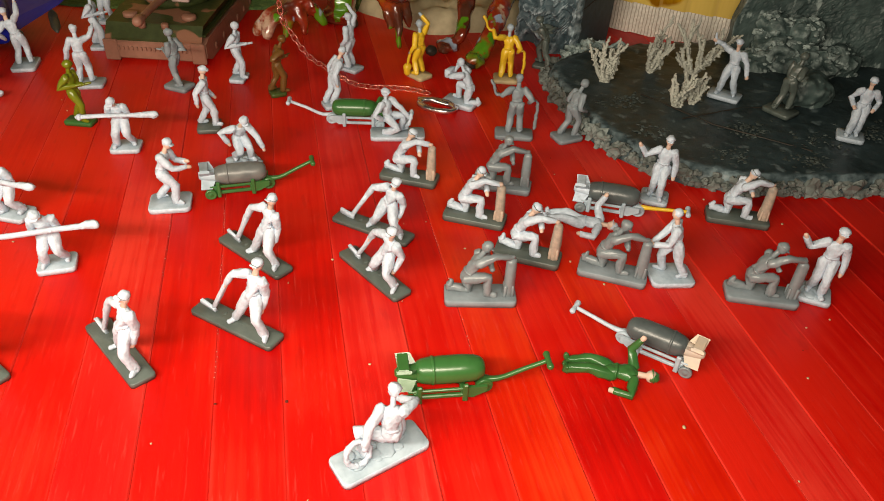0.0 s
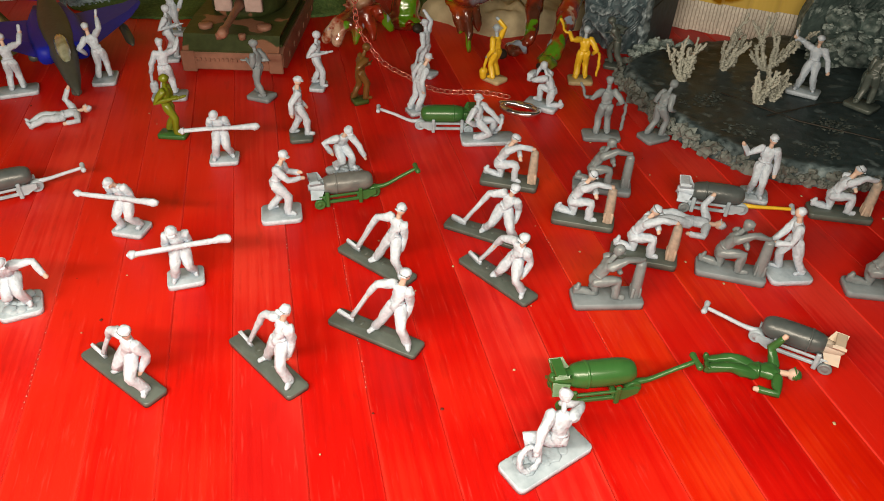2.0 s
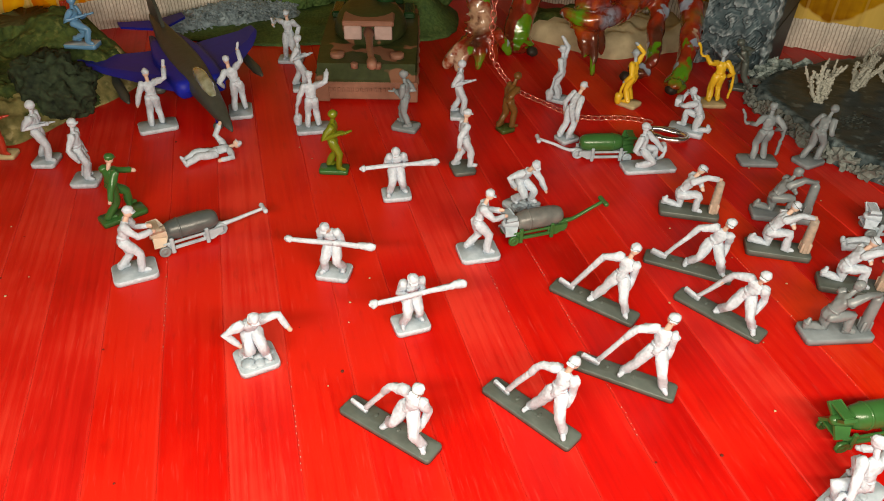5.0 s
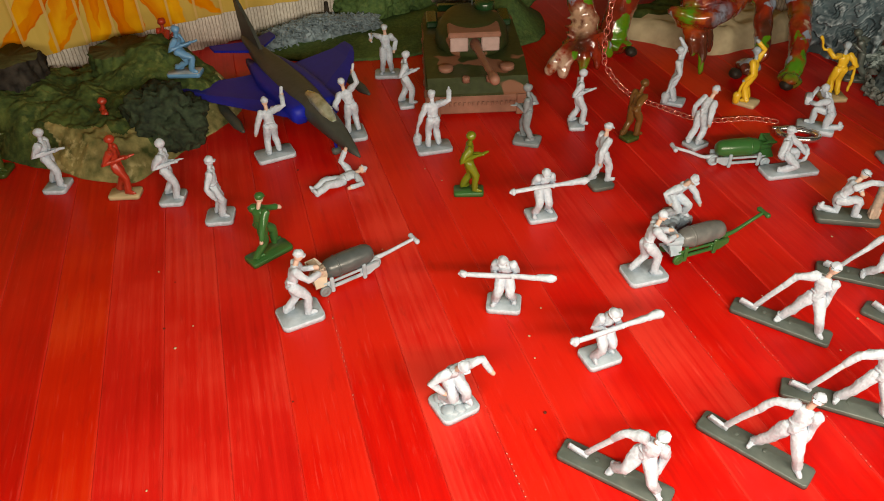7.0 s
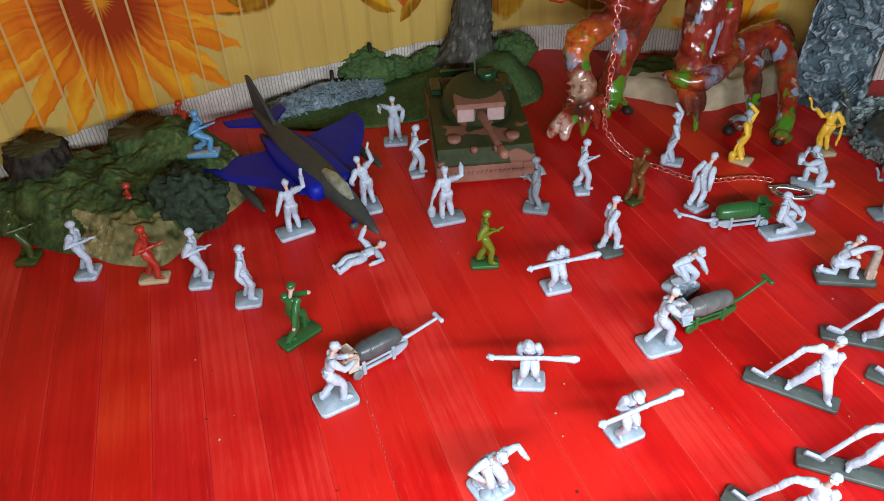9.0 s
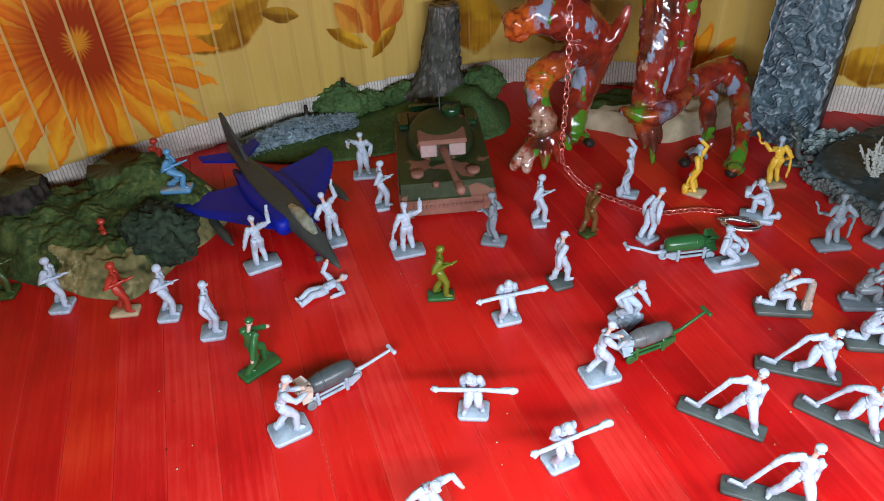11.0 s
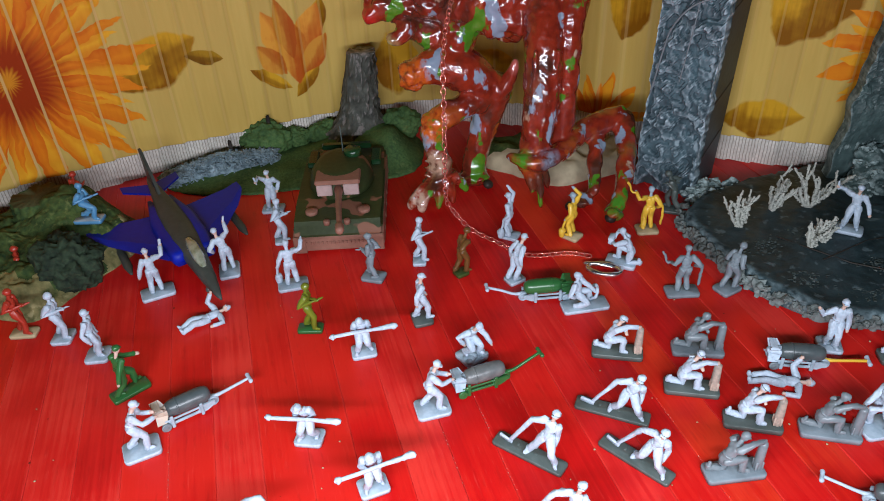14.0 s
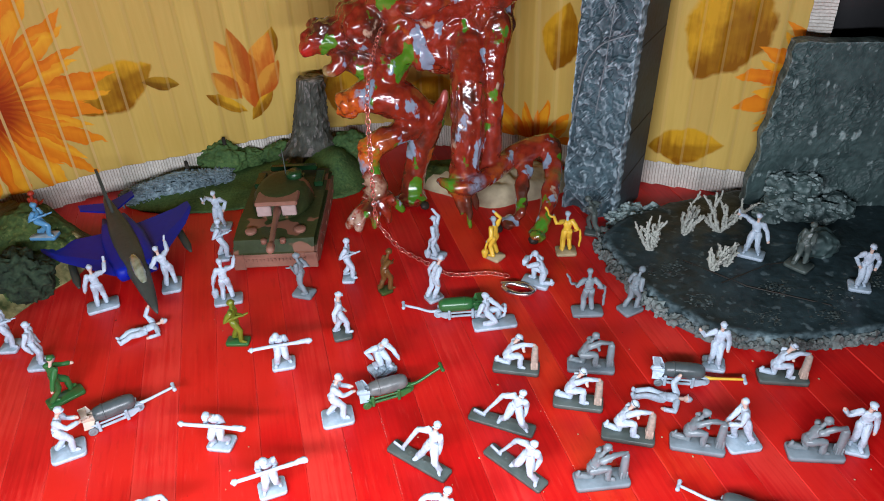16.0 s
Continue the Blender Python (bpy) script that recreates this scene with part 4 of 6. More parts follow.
def trolley(at, turn, frame_mat, bomb_mat, fin_mat, bar_mat, label, wheel_mat=None, reach=1.0, lift=8.0, high=6.3, handle_mat=None, scale=1.0):
    root = new("bomb_trolley")
    tagged(root, label, "toy trolley", "bomb trolleys")
    for sgn in (-1, 1):
        bm = bmesh.new()
        box(bm, (sgn * 2.5, -1.6, 1.7), (0.9, 14.0, 1.0), bevel=0.2)
        box(bm, (sgn * 2.7, -1.6, 3.7), (0.7, 13.0, 0.8), bevel=0.2)
        loft(bm, [[Vector((sgn * (2.4 + w), y, z)) for y, z in ((4.6, 1.2), (6.4, 1.2), (9.4, 2.8), (9.4, 4.3), (4.6, 4.3))] for w in (0, 0.7)])
        bmesh.ops.recalc_face_normals(bm, faces=bm.faces[:])
        part("side_rail", bm, frame_mat, root, smooth=False)
        for y in (-5.6, 4.6):
            bm = bmesh.new()
            box(bm, (sgn * 3.1, y, 2.9), (0.9, 1.2, 5.2), bevel=0.25)
            part("upright", bm, frame_mat, root, smooth=False)
    for y in (-6.4, 4.2):
        bm = bmesh.new()
        box(bm, (0, y, 2.6), (5.6, 1.2, 1.2), bevel=0.2)
        part("cross_bar", bm, frame_mat, root, smooth=False)
    for sgn in (-1, 1):
        bm = bmesh.new()
        disc(bm, (sgn * 3.3, -8.0, 1.7), 1.7, 0.55)
        part("wheel", bm, wheel_mat or frame_mat, root)
    bm = bmesh.new()
    disc(bm, (0, 9.3, 2.0), 2.0, 1.3)
    part("nose_wheel", bm, frame_mat, root)
    bm = bmesh.new()
    rings = []
    for y, r in ((-6.4, 1.5), (-6.0, 2.3), (-5.0, 2.75), (-3.4, 3.05), (-0.6, 3.15), (4, 3.15), (6.6, 2.95), (8.0, 2.5), (8.7, 1.9), (9.0, 1.1)):
        rings.append([Vector((r * math.cos(a), y, high + r * math.sin(a))) for a in (2 * math.pi * q / 22 for q in range(22))])
    loft(bm, rings)
    bmesh.ops.recalc_face_normals(bm, faces=bm.faces[:])
    bomb = part("bomb", bm, bomb_mat, root)
    bm = bmesh.new()
    loft(bm, [[Vector(((3.15 + w) * math.cos(a), y, high + (3.15 + w) * math.sin(a))) for a in (2 * math.pi * q / 22 for q in range(22))] for y, w in ((-2.9, -0.12), (-2.8, 0.1), (-2.3, 0.1), (-2.2, -0.12))])
    bmesh.ops.recalc_face_normals(bm, faces=bm.faces[:])
    part("band", bm, bomb_mat, bomb)
    bm = bmesh.new()
    tube(bm, [(0, -6.0, high), (0, -9.8, high)], [2.0, 1.3], 0, 12)
    tail = part("bomb_tail", bm, fin_mat, root)
    for q in range(4):
        bm = bmesh.new()
        m = Matrix.Translation((0, 0, high)) @ Matrix.Rotation(radians(45 + 90 * q), 4, "Y")
        loft(bm, [[m @ Vector((x, y, z)) for x, y, z in ((w, -5.8, 1.2), (w, -10.2, 1.2), (w, -10.6, 4.2), (w, -7.4, 4.3))] for w in (-0.36, 0.36)])
        bmesh.ops.recalc_face_normals(bm, faces=bm.faces[:])
        part("fin", bm, fin_mat, tail, smooth=False)
    for q in (0, 2):
        bm = bmesh.new()
        m = Matrix.Translation((0, 0, high)) @ Matrix.Rotation(radians(90 * q), 4, "Y")
        box(bm, (0, -9.0, 3.0), (5.2, 2.4, 0.6), 0, m, 0.15)
        part("fin", bm, fin_mat, tail, smooth=False)
    bm = bmesh.new()
    e = 22.6 + 1.6 * reach
    tube(bm, [(0, 9.5, 3.2), (0, 12.4, 3.3), (0, 14.2, 3.3 + 0.12 * (lift - 3.3)), (0, 18.4, 3.3 + 0.55 * (lift - 3.3)), (0, e, lift)], [0.85, 0.66, 0.6, 0.56, 0.56], 0, 8)
    bar = part("drawbar", bm, bar_mat, root)
    bm = bmesh.new()
    tube(bm, [(-1.9, e, lift), (-1.1, e, lift), (1.1, e, lift), (1.9, e, lift)], [0.85, 0.7, 0.7, 0.85], 0, 8)
    part("handle", bm, handle_mat or bar_mat, bar)
    root.matrix_basis = place(at[0], at[1], 0, turn) @ Matrix.Scale(scale, 4)
    return root


SCUFFED = material("scuffed_grey_plastic", (0.15, 0.16, 0.155), 0.36, bump=0.25, second=(0.09, 0.1, 0.1), patch=180)
BOMB_GREY = material("slate_grey_plastic", (0.085, 0.105, 0.108), 0.33, bump=0.2, second=(0.05, 0.065, 0.068), patch=150)
FLESHY = material("flesh_pink_plastic", (0.55, 0.44, 0.33), 0.45, bump=0.2, second=(0.4, 0.36, 0.32), patch=150)
trolley((-6.6, 119.2), -79, GREEN, GREEN, GREEN, GREEN, "all green toy bomb trolley with raised drawbar", reach=0.5, high=7.3)
trolley((44.2, 135.6), 62, PALE, BOMB_GREY, FLESHY, WHITE, "grey toy bomb on a pale trolley with flesh-coloured fins", GREY, 0.5, 5.0, scale=0.94)
trolley((-74.2, 193.8), -71, GREEN, SCUFFED, PALE, GREEN, "dull grey toy bomb on a green trolley", reach=0.3)
trolley((-177.2, 186.4), -58, PALE, BOMB_GREY, FLESHY, WHITE, "dark grey toy bomb on a pale trolley", GREY, 0.4, 4.5)
trolley((39.3, 197.2), -100, PALE, BOMB_GREY, WHITE, YELLOW, "dark grey toy bomb on a pale trolley with yellow drawbar", GREY, 0.7, 4.2, handle_mat=WHITE)
trolley((-44.5, 242.0), 94, PALE, GREEN, GREEN, WHITE, "green toy bomb on a white trolley")


# ---- rough ground forms ----
def dry_brushed(name, dark, mid, pale, low=0.47, high=0.56, rough=0.5, scale=260, patch=70, glint=0.35):
    """Dark stone paint with pale paint caught on the ridges."""
    m = material(name, mid, rough, var=0.3, scale=scale, bump=0.9, second=dark, patch=patch)
    g = Graph(m.node_tree)
    b = g.n["Principled BSDF"]
    ridge = g.n.new("ShaderNodeNewGeometry").outputs["Pointiness"]
    where = g.n.new("ShaderNodeTexCoord").outputs["Object"]
    broken = g.op("MULTIPLY", g.ramp(ridge, low, high), g.ramp(g.noise(where, 330, 3), 0.35, 0.6))
    flake = g.op("MULTIPLY", g.ramp(g.noise(where, 210, 4, (1, 1, 0.6)), 0.6, 0.68), glint)
    colour = g.mix(g.op("MAXIMUM", broken, flake), b.inputs["Base Color"].links[0].from_socket, pale)
    g.l.new(colour, b.inputs["Base Color"])
    return m


STONE = dry_brushed("dark_painted_stone", (0.013, 0.023, 0.026), (0.038, 0.064, 0.072), (0.19, 0.26, 0.28), 0.515, 0.59, rough=0.4, glint=0.45)
COLUMN_STONE = dry_brushed("brushed_grey_stone", (0.022, 0.036, 0.045), (0.1, 0.16, 0.185), (0.5, 0.62, 0.68), 0.5, 0.57, patch=40, glint=0.45)
WALL_STONE = dry_brushed("greenish_rock", (0.03, 0.05, 0.05), (0.08, 0.125, 0.12), (0.36, 0.45, 0.44), 0.52, 0.6, glint=0.7)
SMOOTH_STONE = material("dark_grey_board", (0.042, 0.068, 0.08), 0.5, var=0.15, bump=0.3, second=(0.035, 0.045, 0.046), patch=60)
def tufted(name, pale, amount, *args, **kw):
    """A flocked surface with paler tufts caught by the light."""
    m = material(name, *args, **kw)
    g = Graph(m.node_tree)
    b = g.n["Principled BSDF"]
    where = g.n.new("ShaderNodeTexCoord").outputs["Object"]
    spot = g.op("MULTIPLY", g.ramp(g.noise(where, 380, 4), 0.54, 0.66), g.ramp(g.noise(where, 55, 2), 0.42, 0.6))
    g.l.new(g.mix(g.op("MULTIPLY", spot, amount), b.inputs["Base Color"].links[0].from_socket, pale), b.inputs["Base Color"])
    return m


MOSS = tufted("moss_flock", (0.22, 0.25, 0.08), 0.55, (0.085, 0.13, 0.034), 0.85, var=0.3, scale=420, bump=0.8, second=(0.014, 0.036, 0.013), patch=120)
OLIVE_MOSS = material("olive_flock", (0.085, 0.085, 0.03), 0.85, var=0.2, scale=500, bump=0.6)
GRASS = tufted("green_flock", (0.15, 0.21, 0.07), 0.5, (0.1, 0.185, 0.055), 0.8, var=0.25, scale=700, bump=0.8, second=(0.035, 0.08, 0.028), patch=60)
EARTH = tufted("sandy_rock", (0.62, 0.56, 0.3), 0.7, (0.36, 0.31, 0.13), 0.75, var=0.3, scale=260, bump=1.0, second=(0.05, 0.07, 0.02), patch=110)
BARK = material("bark", (0.05, 0.042, 0.032), 0.75, var=0.3, scale=300, bump=1.0, second=(0.008, 0.007, 0.006), patch=140)
RUBBLE = material("blue_grey_rubble", (0.3, 0.4, 0.45), 0.5, var=0.25, scale=500, bump=0.6, second=(0.08, 0.12, 0.14), patch=260)
TRUNK = dry_brushed("grey_bark", (0.03, 0.032, 0.026), (0.1, 0.105, 0.085), (0.38, 0.34, 0.32), 0.52, 0.6, 0.7, 300, 120, 0.45)
CREAM = material("cream_stone", (0.5, 0.43, 0.28), 0.7, var=0.2, scale=180, bump=0.5)
CORAL = material("dry_coral", (0.5, 0.52, 0.46), 0.65, var=0.2, scale=500, bump=0.5)


def ridged(p, size, seed=0.0):
    return 1 - abs(2 * wobble(p, size, seed))


def inside(poly, x, y):
    hit = False
    for (x0, y0), (x1, y1) in zip(poly, poly[1:] + poly[:1]):
        if (y0 > y) != (y1 > y) and x < (x1 - x0) * (y - y0) / (y1 - y0) + x0:
            hit = not hit
    return hit


def edge_distance(poly, x, y):
    best = 1e9
    for (x0, y0), (x1, y1) in zip(poly, poly[1:] + poly[:1]):
        dx, dy = x1 - x0, y1 - y0
        t = max(0.0, min(1.0, ((x - x0) * dx + (y - y0) * dy) / (dx * dx + dy * dy)))
        best = min(best, math.hypot(x - x0 - t * dx, y - y0 - t * dy))
    return best


def mound(outline, height, ring_count=14, step=2.2, mat_of=None):
    """A sheet over a closed outline: rings shrink towards the middle, height(x, y, d) gives z from the distance to the rim."""
    rim = [Vector((v.x, v.y, 0)) for v in spline(outline + outline[:1], step)[:-1]]
    mid = sum(rim, Vector()) / len(rim)
    poly = [(v.x, v.y) for v in rim]
    bm = bmesh.new()
    rings = [[bm.verts.new(v + (v - mid).normalized() * wobble(v, 6, 3) * 1.2 + Vector((0, 0, -0.1))) for v in rim]]
    for j in range(ring_count + 1):
        f = (j / ring_count) ** 1.15 * 0.985
        ring = []
        for v in rim:
            p = v.lerp(mid, f)
            d = edge_distance(poly, p.x, p.y) if f > 0 else 0.0
            q = p + (mid - v).normalized() * wobble(p, 7, 5) * (1 - f) * 0.8
            ring.append(bm.verts.new((q.x, q.y, max(0.2, height(p.x, p.y, d)))))
        rings.append(ring)
    n = len(rim)
    for a, b in zip(rings, rings[1:]):
        for i in range(n):
            face = bm.faces.new((a[i], a[(i + 1) % n], b[(i + 1) % n], b[i]))
            c = face.calc_center_median()
            face.material_index = mat_of(c) if mat_of else 0
    face = bm.faces.new(rings[-1])
    face.material_index = mat_of(face.calc_center_median()) if mat_of else 0
    bmesh.ops.recalc_face_normals(bm, faces=bm.faces[:])
    return bm


def lump(bm, c, r, amount=0.25, size=5.0, squash=(1, 1, 1), seed=0.0, sub=3, mat=0):
    made = bmesh.ops.create_icosphere(bm, subdivisions=sub, radius=1)
    for v in made["verts"]:
        p = v.co * r
        k = 1 + amount * wobble(p, size, seed) + amount * 0.6 * wobble(p, size * 0.4, seed + 4)
        v.co = Vector(c) + Vector((p.x * squash[0], p.y * squash[1], p.z * squash[2])) * k
    for f in {f for v in made["verts"] for f in v.link_faces}:
        f.material_index = mat


# ---- the mossy rocks with stumps and bushes ----
ROCKS = [(-352, 268), (-325, 268), (-300, 256), (-283, 250), (-272, 244), (-256, 242), (-250, 250), (-241, 266), (-233, 280), (-228, 296), (-232, 312), (-252, 326), (-272, 334), (-296, 322), (-325, 296), (-350, 285)]


def rock_height(x, y, d):
    rise = min(1.0, d / 9.0) ** 0.6
    h = 3 + 9 * rise + 14 * math.exp(-((x + 262) ** 2 + (y - 306) ** 2) / 260) + 5 * math.exp(-((x + 305) ** 2 + (y - 285) ** 2) / 500)
    return rise * h + 3.4 * wobble((x, y, 0), 9, 1) * rise + 1.2 * wobble((x, y, 0), 3.4, 2) * rise + 0.5 * wobble((x, y, 0), 1.3, 6) * rise


rocks = link_mesh("rock_terrain", mound(ROCKS, rock_height, 54, 1.0, mat_of=lambda c: 1 if (c.y < 258 + 12 * wobble(c, 9, 8) and c.x > -290) or (c.x > -238 + 6 * wobble(c, 8, 2)) else 0), (MOSS, EARTH))
tagged(rocks, "mossy model rocks, sandy brown along the front", "model terrain")
bm = bmesh.new()
lump(bm, (-249, 268, 10), 14, 0.26, 6, (1.0, 0.9, 0.95), 3, 5)
for v in bm.verts:
    v.co += Vector((wobble(v.co, 1.6, 2), wobble(v.co, 1.6, 5), wobble(v.co, 1.6, 8))) * 1.1
tagged(link_mesh("bush", bm, material("dark_bush", (0.04, 0.065, 0.035), 0.9, var=0.3, scale=450, bump=1.0, second=(0.008, 0.014, 0.01), patch=150)), "dark round flocked bush on the rocks", "model bush", "model bushes")


def stump(name, at, r0, r1, h, mats, label, seed, lean=(0, 0), flare=0.45):
    """A broken tree stump: ridged bark, flared foot and an uneven top."""
    bm = bmesh.new()
    rings, n = [], 84
    for j in range(33):
        f = j / 32
        r = r1 + (r0 - r1) * (1 - f) + r0 * flare * max(0.0, 1 - f * 3.2) ** 2
        ring = []
        for k in range(n):
            a = 2 * math.pi * k / n
            q = (r * math.cos(a) + lean[0] * f, r * math.sin(a) + lean[1] * f, h * f)
            rad = 0.93 + 0.15 * ridged((math.cos(a) * 9, math.sin(a) * 9, h * f * 0.22), 2.6, seed) + 0.09 * ridged((math.cos(a) * 9, math.sin(a) * 9, h * f * 0.16), 0.9, seed + 3) + 0.1 * wobble(q, 4, seed) + 0.07 * wobble(q, 1.5, seed)
            top = (1.6 * wobble((math.cos(a) * 4, math.sin(a) * 4, 0), 2.2, seed)) if j == 32 else 0
            ring.append(Vector((q[0] * rad, q[1] * rad, q[2] + top)))
        rings.append(ring)
    rows = loft(bm, rings, 0, close=False)
    c = bm.verts.new(Vector((lean[0], lean[1], h - 0.4)))
    for k in range(n):
        bm.faces.new((rows[-1][k], rows[-1][(k + 1) % n], c)).material_index = 1
    ob = link_mesh(name, bm, mats)
    ob.matrix_basis = place(*at)
    return tagged(ob, label, "model stump")


stump("tree_stump", (-312, 293, 4), 12.5, 10, 22, (BARK, OLIVE_MOSS), "broad dark stump with a flat mossy top on the rocks", 2.0)
stump("tree_stump", (-276, 309, 6), 13.5, 11, 16, (MOSS, OLIVE_MOSS), "low mossy stump with a flat olive top on the rocks", 3.0)
figure("toy_figure", (-273, 272), -60, **{**RIFLE, "base": None}, z=-4, mats=(RED, RED, RED, RED), label="red toy soldier half hidden among the rocks")

# ---- the green mat with stump, bushes and rubble ----
MAT = [(-240, 360), (-226, 345), (-203, 338), (-172, 339), (-140, 346), (-108, 349), (-96, 362), (-96, 390), (-110, 405), (-150, 402), (-190, 388), (-220, 378), (-236, 370)]


def mat_height(x, y, d):
    rise = min(1.0, d / 16.0)
    return 0.8 + rise * (2.0 + 11 * math.exp(-((x + 128) ** 2 + (y - 394) ** 2) / 520) + 11 * math.exp(-((x + 108) ** 2 + (y - 372) ** 2) / 260)) + 0.8 * wobble((x, y, 0), 11, 3) * rise


tagged(link_mesh("grass_mat", mound(MAT, mat_height, 14), GRASS), "dark green flocked mat rising to a low hill", "model terrain")
stump("tree_stump", (-131, 394, 8), 11.5, 7.0, 46, (TRUNK, TRUNK), "tall grey-brown broken tree trunk on the green mat", 5.0, (5, 0), 0.6)
for x, y, r, s in ((-184, 388, 15.5, 1.0), (-151, 395, 11.5, 2.0), (-106, 393, 12, 3.0), (-168, 392, 9.5, 4.0)):
    bm = bmesh.new()
    lump(bm, (0, 0, r * 0.3), r * 0.92, 0.22, 6, (1.05, 0.7, 0.78), s, 5)
    for v in bm.verts:
        v.co += v.co.normalized() * (0.9 * wobble(v.co, 2.4, s) + 0.5 * wobble(v.co, 0.9, s + 3))
    ob = link_mesh("bush", bm, GRASS)
    ob.matrix_basis = place(x, y, 8 if x > -150 else 2)
    tagged(ob, "rounded dark green flocked bush on the mat", "model bush", "model bushes")
bm = bmesh.new()
tube(bm, [(0, 0, -4), (0, 0, 4)], [1.3, 1.1], 0, 10)
ob = link_mesh("short_post", bm, BARK)
ob.matrix_basis = place(-181, 388, 17)
tagged(ob, "short dark post standing in a bush", "post")
bm = bmesh.new()
for t in range(9):
    lump(bm, (-229 + 6.2 * t, 354 + 2.4 * t, 1.5), 6.5 - 0.35 * abs(t - 4), 0.25, 4, (1.2, 1.1, 0.75 + 0.09 * (4 - abs(t - 4))), t, 3)
for k in range(1500):
    t = rnd.random()
    off = max(-1.0, min(1.0, rnd.gauss(0, 0.55)))
    x, y = -233 + 57 * t, 353 + 21 * t + 8.0 * off
    top = (4.5 + 5.5 * max(0.0, 1 - abs(t - 0.5) * 2)) * (1 - off * off) ** 0.5
    m = Matrix.Translation((x, y, 1.6 + top + rnd.uniform(-0.5, 0.4))) @ Euler((rnd.gauss(0, 0.35) - 0.5 * off, rnd.gauss(0, 0.35), rnd.uniform(0, 3.14))).to_matrix().to_4x4()
    box(bm, (0, 0, 0), (rnd.uniform(0.4, 0.9), rnd.uniform(1.2, 4.2), rnd.uniform(0.35, 0.8)), 0, m)
tagged(link_mesh("rubble_heap", bm, RUBBLE, smooth=False), "low heap of fine blue-grey painted stone slivers", "rubble", kind="stuff")
bm = bmesh.new()
tube(bm, [(-200, 371, 8), (-200, 371, 15)], [1.4, 1.0], 0, 9)
tagged(link_mesh("short_post", bm, BARK), "small black stub sticking out of the rubble", "post")

# ---- the round slab, the tower and the rock wall ----
SLAB = [(31, 300), (25, 289), (30.5, 265), (38.5, 243), (53, 224.5), (72, 214.5), (98, 212.5), (130, 217), (168, 227), (205, 252), (222, 296), (205, 338), (150, 338), (108, 332), (66, 320), (42, 309)]


def slab_height(x, y, d):
    lip = min(1.0, d / 1.2)
    return lip * (6.6 + 0.5 * wobble((x, y, 0), 16, 2) + (0.9 * max(0.0, wobble((x, y, 0), 5, 7)) if d > 2 else 1.4 * wobble((x, y, 0), 2.5, 3)))


slab_ob = link_mesh("stone_slab", mound(SLAB, slab_height, 24), STONE)
tagged(slab_ob, "dark grey painted slab with a rugged broken rim", "model terrain")
rim = spline(SLAB + SLAB[:1], 1.5)
bm = bmesh.new()
for p in rim:
    if p.y < 300:
        for z in (rnd.uniform(0.6, 2.4), rnd.uniform(2.6, 5.4)):
            r = rnd.choice((0.7, 0.9, 1.1, 1.5, 2.0)) * rnd.uniform(0.8, 1.2)
            lump(bm, (p.x + rnd.gauss(0, 0.6), p.y + rnd.gauss(0, 0.6), z), r, 0.9, 1.3, (rnd.uniform(0.8, 1.5), rnd.uniform(0.7, 1.2), rnd.uniform(0.7, 1.4)), p.x * 0.3 + z, 2)
part("rim_stones", bm, material("rim_stone", (0.2, 0.24, 0.23), 0.6, var=0.3, scale=300, bump=0.8, second=(0.06, 0.065, 0.06)), slab_ob, "paler chipped stones along the rim", smooth=False)
slab_ob.children[0]["kind"] = "stuff"


bm = bmesh.new()
for k in range(620):
    clump = rnd.choice(((60, 238), (82, 226), (110, 226), (95, 245), (52, 262), (118, 240), (140, 250), (75, 270)))
    p = (clump[0] + rnd.gauss(0, 4.5), clump[1] + rnd.gauss(0, 3.2))
    if inside(SLAB, *p):
        lump(bm, (*p, 6.6), rnd.uniform(0.25, 0.95), 0.8, 0.6, (1, rnd.uniform(0.4, 1.0), 0.6), k, 1)
tagged(link_mesh("crumbs", bm, material("slab_crumb", (0.07, 0.09, 0.085), 0.45, var=0.3, second=(0.02, 0.028, 0.026), patch=200), smooth=False), "pale crumbs of stone scattered over the slab", "crumbs", kind="stuff")
for ends in (((72, 250), (96, 262), (128, 268)), ((60, 268), (82, 247), (112, 232))):
    bm = bmesh.new()
    tube(bm, [(x, y, 6.75) for x, y in ends], 0.35, 0, 5)
    part("crack", bm, HAIR, slab_ob, "dark crack across the slab")


